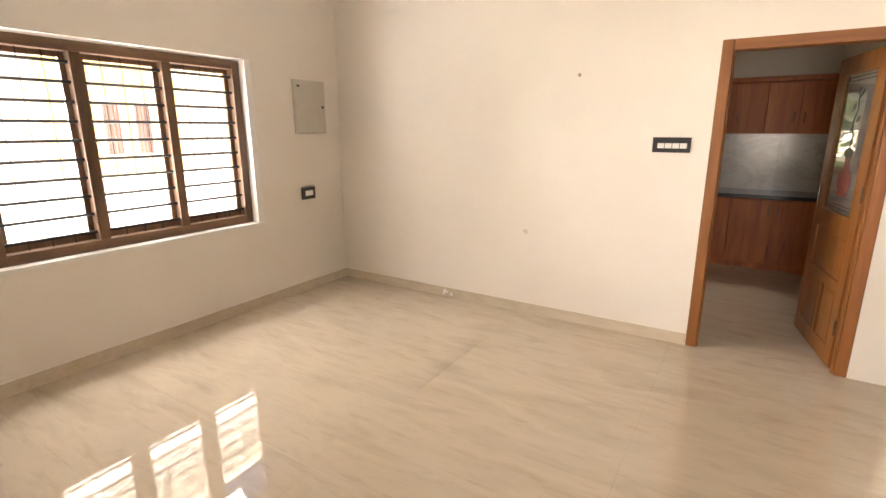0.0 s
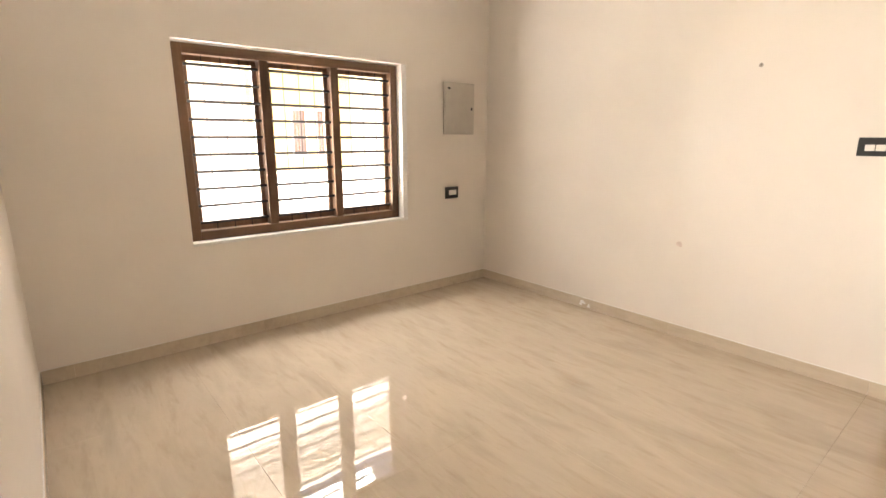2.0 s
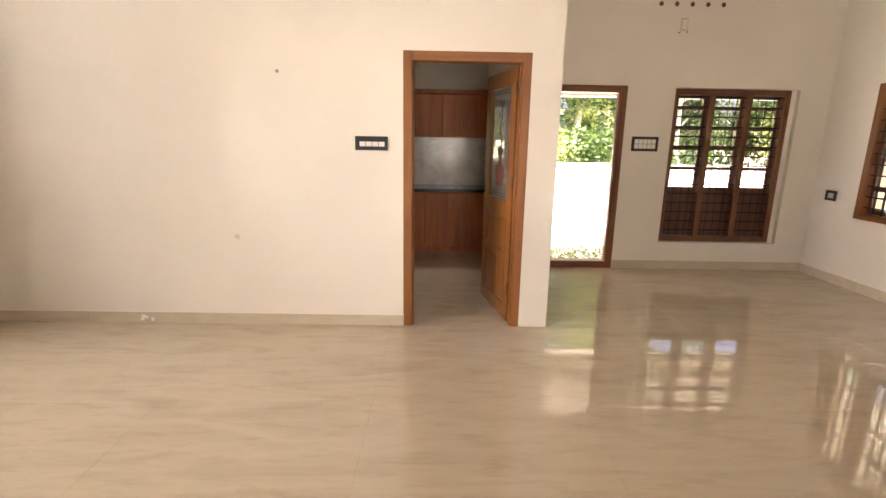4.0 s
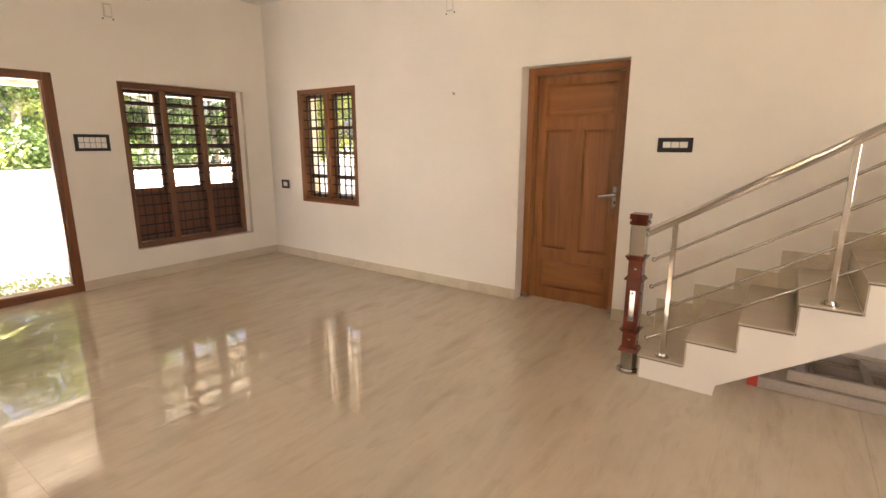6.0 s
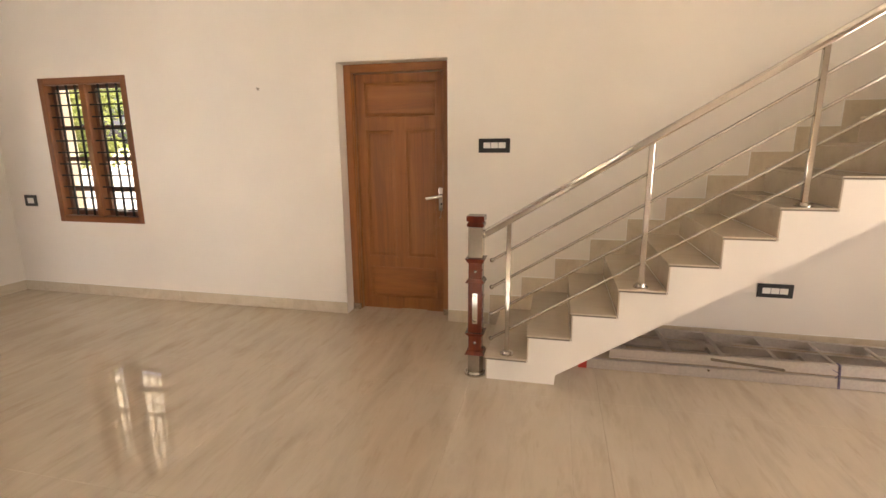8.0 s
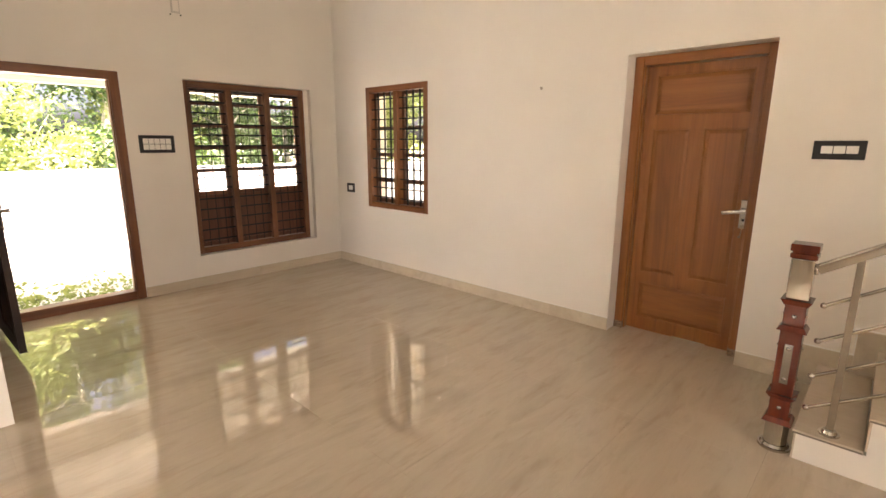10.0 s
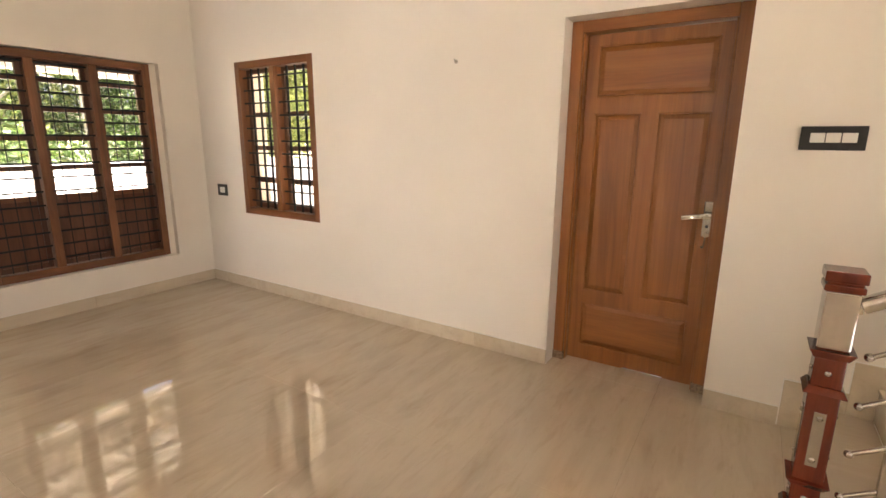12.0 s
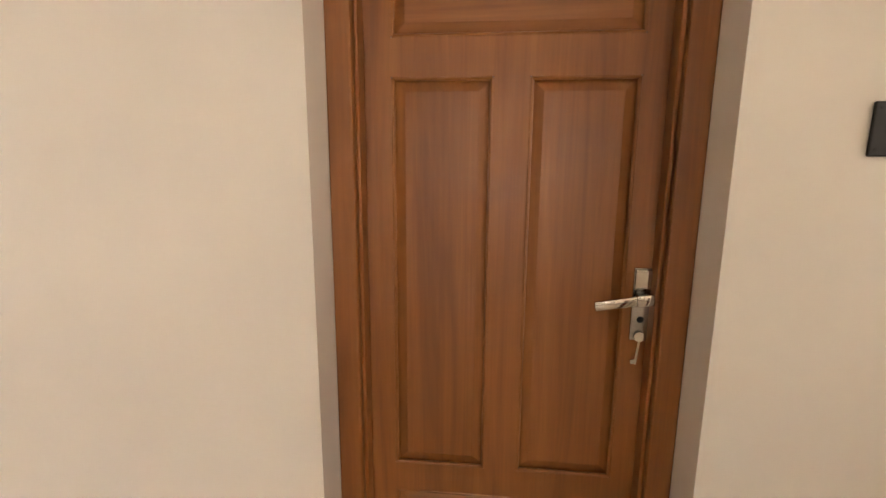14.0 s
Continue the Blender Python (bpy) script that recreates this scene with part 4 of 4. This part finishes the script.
def cabinet(name, x0, x1, y0, y1, z0, z1, label, handle_z, plinth=0.0, drawers=False):
    r = root(name, ((x0 + x1) / 2, (y0 + y1) / 2, z0), label, "cabinet", name + "s")
    part("body", sbx(x0 + 0.001, x1 - 0.001, y0 + 0.020, y1, z0 + plinth, z1, 0.002), M_CAB, r)
    if plinth:
        part("plinth", bx(x0 + 0.001, x1 - 0.001, y0 + 0.07, y1 - 0.05, z0, z0 + plinth), M_CAB, r)
    mid = (x0 + x1) / 2
    for a, b, hx in ((x0 + 0.003, mid - 0.0015, mid - 0.045), (mid + 0.0015, x1 - 0.003, mid + 0.045)):
        d = part("door", sbx(a, b, y0, y0 + 0.019, z0 + plinth + 0.012, z1 - 0.012, 0.003), M_CAB, r, "orange-brown veneered cabinet door")
        bm = rod((hx, y0 - 0.022, handle_z), (hx, y0 - 0.022, handle_z + 0.11), 0.005, 8)
        rod((hx, y0, handle_z + 0.012), (hx, y0 - 0.022, handle_z + 0.012), 0.004, 8, bm)
        rod((hx, y0, handle_z + 0.098), (hx, y0 - 0.022, handle_z + 0.098), 0.004, 8, bm)
        part("handle", bm, M_STEEL, d, "steel bar handle", smooth=True)
    return r


YC = 2.55
for a, b in ((1.85, 2.65), (2.65, 3.45), (3.45, 4.265)):
    cabinet("base_cabinet", a, b, YC, YKB - 0.012, 0, 0.80, "orange-brown base cabinet under the black worktop", 0.62, 0.08)
for a, b in ((3.05, 3.66), (3.66, 4.265)):
    cabinet("wall_cabinet", a, b, YKB - 0.34, YKB - 0.012, 1.487, 2.03, "orange-brown wall cabinet above the tiled splashback", 1.60)
tagged(new("cornice", mesh_of("cornice", sbx(3.04, 4.266, YKB - 0.375, YKB - 0.012, 2.033, 2.085, 0.008), M_CAB)), "dark wooden cornice on top of the wall cabinets", "cornice")
tagged(new("worktop", mesh_of("worktop", sbx(1.85, 4.266, YC - 0.03, YKB - 0.012, 0.803, 0.843, 0.006), M_GRANITE)), "black granite kitchen worktop", "worktop")
SP = root("splashback", (3.2, YKB, 0.85), "white veined marble tile splashback", "splashback", "", "structure")
sx0 = 2.98
for i in range(3):
    a, b = sx0 + 0.43 * i, min(4.268, sx0 + 0.43 * (i + 1))
    part("splash_tile", soft(bx(a + 0.0008, b - 0.0008, YKB - 0.010, YKB - 0.001, 0.845, 1.50), 0.0015, 1), M_MARBLE, SP)
for i in range(5):
    part("splash_tile", soft(bx(1.14 + 0.37 * i, 1.1385 + 0.37 * (i + 1), YKB - 0.010, YKB - 0.001, 0.845, 1.018), 0.0015, 1), M_MARBLE, SP)

# ---- outside ----
GZ = -0.35
solid("ground", bx(-400, 400, -400, 400, GZ - 0.3, GZ), M_GROUND, "sandy ground around the house", "ground")
solid("yard_paving", bx(-1.6, 13.5, YE + TH + 0.30, 8.3, GZ - 0.02, GZ + 0.002), M_PAVE, "pale sunlit concrete yard", "paving")
solid("side_paving", bx(-2.6, -TH - 0.02, -8, 4.0, GZ, GZ + 0.03), M_PAVE, "pale concrete side passage", "paving")
solid("porch", soft(bx(XK + 0.02, XR + 0.28, YE + 0.142, YE + TH + 0.26, GZ, -0.04), 0.01), M_PORCH, "polished dark granite entrance step", "porch")


pb = bx(3.9, 9.3, YE + TH, 4.25, 2.50, 2.62)
bx(3.9, 9.3, 4.08, 4.25, 2.14, 2.50, pb)
# unseen side slabs, added to pale the stair-wall window's reflection in the floor
bx(XR + TR + 0.003, 10.7, -0.59, YE + TH - 0.003, 2.50, 2.62, pb)
bx(9.303, 10.7, YE + TH, 4.25, 2.50, 2.62, pb)
solid("porch_roof", pb, M_PORCHC, "white porch slab with a front beam and added side slabs", "roof")


def compound_wall(name, x0, x1, y0, y1, z1):
    r = root(name, ((x0 + x1) / 2, (y0 + y1) / 2, GZ), "white painted compound wall with coping", "wall", "compound walls")
    part("body", bx(x0, x1, y0, y1, GZ, z1 - 0.06), M_EXT, r)
    part("coping", sbx(x0 - 0.03, x1 + 0.03, y0 - 0.03, y1 + 0.03, z1 - 0.06, z1, 0.01), M_EXT, r)


compound_wall("compound_wall", -3.0, 14.0, 8.3, 8.5, 0.93)
compound_wall("compound_wall", 13.8, 14.0, -8, 8.27, 0.90)
compound_wall("compound_wall", -3.0, -2.8, -9.0, 8.27, 1.02)


def neighbour(x0, x1, y0, y1, h):
    r = root("neighbour_house", ((x0 + x1) / 2, (y0 + y1) / 2, GZ), "white neighbouring house with a yellow bay and grilled windows", "house")
    part("wall", bx(x0, x1, y0, y1, GZ, h), M_EXT, r)
    part("bay", sbx(x1 + 0.061, x1 + 0.30, -0.35, 1.75, GZ, 2.745, 0.01), M_YEL, r, "yellow painted bay")
    part("roof", sbx(x0 - 0.5, x1 + 0.5, y0 - 0.5, y1 + 0.5, h, h + 0.15, 0.02), M_EXT, r, "white concrete roof slab")
    part("band", bx(x1, x1 + 0.06, y0, y1, GZ, 0.75), M_EXT, r, "white painted plinth")
    # ledge added this deep to hold the bay in shade
    part("ledge", sbx(x1 + 0.001, x1 + 1.25, y0, y1, 2.75, 2.87, 0.01), M_EXT, r, "deep white concrete ledge added to shade the bay")
    sites = [(x1, -4.6, 1.0, 0.5), (x1, -4.0, 1.0, 0.5), (x1, 3.2, 1.0, 0.5), (x1, 3.8, 1.0, 0.5), (x1 + 0.30, 0.40, 1.10, 0.32), (x1 + 0.30, 0.92, 1.10, 0.32)]
    for x, y, z, wide in sites:
        w = part("window", bx(x + 0.001, x + 0.012, y, y + wide, z, z + 0.95), M_EXT, r, "white framed window")
        part("pane", bx(x + 0.013, x + 0.018, y + 0.03, y + wide - 0.03, z + 0.04, z + 0.91), M_SHUT, w, "grey shuttered pane")
        for j in range(4):
            yy = y + 0.03 + (wide - 0.06) * (j + 0.5) / 4
            part("bar", bx(x + 0.020, x + 0.032, yy, yy + 0.012, z + 0.04, z + 0.91), M_BROWN, w)


neighbour(-13.0, -6.2, -9.0, 9.0, 6.2)


def tree(x, y, h, crown_r, n, mat, seed, lean=0.0, low=0.35):
    """A tapered, bent trunk with limbs and a crown of many small leaves round the limbs' ends."""
    rng = random.Random(seed)
    r = root("tree", (x, y, GZ), "leafy green tree behind the compound wall", "tree", "trees")
    bm = bmesh.new()
    p = Vector((x, y, GZ))
    rad = 0.06 + 0.012 * h
    nodes = [p]
    for i in range(6):
        q = p + Vector((lean * h / 6 + rng.uniform(-0.08, 0.08), rng.uniform(-0.08, 0.08), h * 0.85 / 6))
        rod(p, q, rad, 8, bm, rad * 0.84)
        rad *= 0.84
        p = q
        nodes.append(p)
    tips = []
    for i in range(22):
        s = nodes[rng.randint(1, 6)]
        a = rng.uniform(0, 6.283)
        d = Vector((math.cos(a), math.sin(a), rng.uniform(-0.1, 0.8)))
        e = s + d * crown_r * rng.uniform(0.45, 1.0)
        mid = s.lerp(e, 0.5) + Vector((0, 0, 0.12))
        rod(s, mid, 0.030, 6, bm, 0.020)
        rod(mid, e, 0.020, 6, bm, 0.008)
        tips += [mid, e, e]
    part("trunk", bm, M_BARK, r, "pale grey trunk with limbs", smooth=True)
    verts, faces = [], []
    for i in range(n):
        c = tips[rng.randrange(len(tips))] + Vector((rng.gauss(0, 1), rng.gauss(0, 1), rng.gauss(0, 0.8))) * crown_r * 0.15
        if c.z < GZ + h * low * 0.5:
            c.z = GZ + h * low * 0.5 + rng.random()
        s = rng.uniform(0.06, 0.16)
        d = Vector((rng.gauss(0, 1), rng.gauss(0, 1), rng.gauss(-0.3, 0.6))).normalized()
        e = d.orthogonal().normalized()
        e.rotate(Matrix.Rotation(rng.uniform(0, 6.28), 3, d))
        k = len(verts)
        up = d.cross(e) * s * 0.12
        verts += [c, c + d * s * 0.5 + e * s * 0.33 + up, c + d * s * 1.15, c + d * s * 0.5 - e * s * 0.33 + up]
        faces += [(k, k + 1, k + 2), (k, k + 2, k + 3)]
    me = bpy.data.meshes.new("crown")
    me.from_pydata([tuple(v) for v in verts], [], faces)
    me.materials.append(mat)
    ob = new("crown", me)
    ob.parent = r
    ob.matrix_parent_inverse = Matrix.Translation(-r.location)
    ob["label"] = "crown of small leaves"


def ground_cover(x0, x1, y0, y1, n, mat, seed):
    """Low leafy plants and clippings in a shaded strip beside the porch, thinning out along x."""
    rng = random.Random(seed)
    verts, faces = [], []
    clumps = [(x0 + (x1 - x0) * rng.random() ** 1.7, rng.uniform(y0, y1), rng.uniform(0.05, 0.20)) for _ in range(150)]
    for i in range(n):
        cx, cy, h = clumps[rng.randrange(len(clumps))]
        c = Vector((cx + rng.gauss(0, 0.06), cy + max(-0.06, rng.gauss(0, 0.06)), GZ + 0.004 + h * rng.random() ** 1.5))
        d = Vector((rng.gauss(0, 1), rng.gauss(0, 1), rng.uniform(0, 0.9))).normalized()
        e = d.orthogonal().normalized()
        e.rotate(Matrix.Rotation(rng.uniform(0, 6.28), 3, d))
        w = rng.uniform(0.03, 0.085)
        k = len(verts)
        verts += [c, c + d * w * 0.5 + e * w * 0.3, c + d * w, c + d * w * 0.5 - e * w * 0.3]
        faces += [(k, k + 1, k + 2), (k, k + 2, k + 3)]
    me = bpy.data.meshes.new("ground_cover")
    me.from_pydata([tuple(v) for v in verts], [], faces)
    me.materials.append(mat)
    tagged(new("ground_cover", me), "low green plants in a shaded strip beside the porch", "plants", "", "stuff")


ground_cover(4.4, 6.6, YE + TH + 0.34, YE + TH + 2.05, 2600, M_LEAF_LIT, 5)

rt = random.Random(11)
specs = [(2.0, 11.0, 3.6), (5.0, 9.9, 3.1), (5.6, 11.9, 4.1), (7.4, 10.6, 3.8), (8.9, 11.2, 3.2), (10.6, 10.6, 2.9), (12.6, 11.4, 3.1), (14.6, 9.6, 2.8), (16.4, 7.0, 4.2),
         (15.6, 4.6, 4.3), (15.2, 2.2, 4.3), (0.8, 6.4, 2.4), (13.8, 9.6, 2.4), (16.0, 11.6, 3.0), (6.4, 14.5, 5.2), (9.8, 14.5, 3.2), (3.0, 14.8, 5.0), (13.4, 15.0, 2.8), (17.5, 1.0, 2.6), (19.5, 9.0, 2.8), (0.0, 13.2, 4.8)]
for i, (x, y, h) in enumerate(specs):
    tree(x, y, h * 1.75, 1.35 + 0.16 * h, 9000, M_LEAF_LIT if i in (1, 4, 7, 9, 12) else M_LEAF, 40 + i, 0.12 if i == 3 else rt.uniform(-0.06, 0.06))

# ---- floor tiles, laid last ----
TX, TY, TG = 1.2, 0.6, 0.0003


def tile_mesh(w, d):
    bm = bx(-w / 2 + TG, w / 2 - TG, -d / 2 + TG, d / 2 - TG, -0.012, 0.0)
    bmesh.ops.bevel(bm, geom=[e for e in bm.edges if all(abs(v.co.z) < 1e-6 for v in e.verts)], offset=0.0005, segments=1, affect='EDGES')
    return mesh_of("floor_tile", bm, M_FLOOR)


cache = {}


def lay(x0, x1, y0, y1):
    x = x0
    while x < x1 - 0.005:
        ex = min(x1, (math.floor((x - 2.05) / TX + 1e-6) + 1) * TX + 2.05)
        y = y0
        while y < y1 - 0.005:
            ey = min(y1, (math.floor(y / TY + 1e-6) + 1) * TY)
            key = (round(ex - x, 3), round(ey - y, 3))
            if key not in cache:
                cache[key] = tile_mesh(*key)
            o = new("floor_tile", cache[key])
            o.location = ((x + ex) / 2, (y + ey) / 2, 0)
            o.parent = floor
            y = ey
        x = ex


lay(0, XR, YS, 0.0)
lay(XK, XR, 0.0, YE)
lay(3.12, XR, -4.91, YS)
lay(1.5, XR, -7.6, -4.91)
lay(1.5, 3.12, -4.91, YS - TH)
lay(K_DOOR[0], K_DOOR[1], 0, TH)
lay(0.9 + TH, XK - TH, TH, YKB)
lay(XR, XR + TR, R_DOOR[0], R_DOOR[1])
lay(XR + TR, 11.5, -4.77, -0.83)
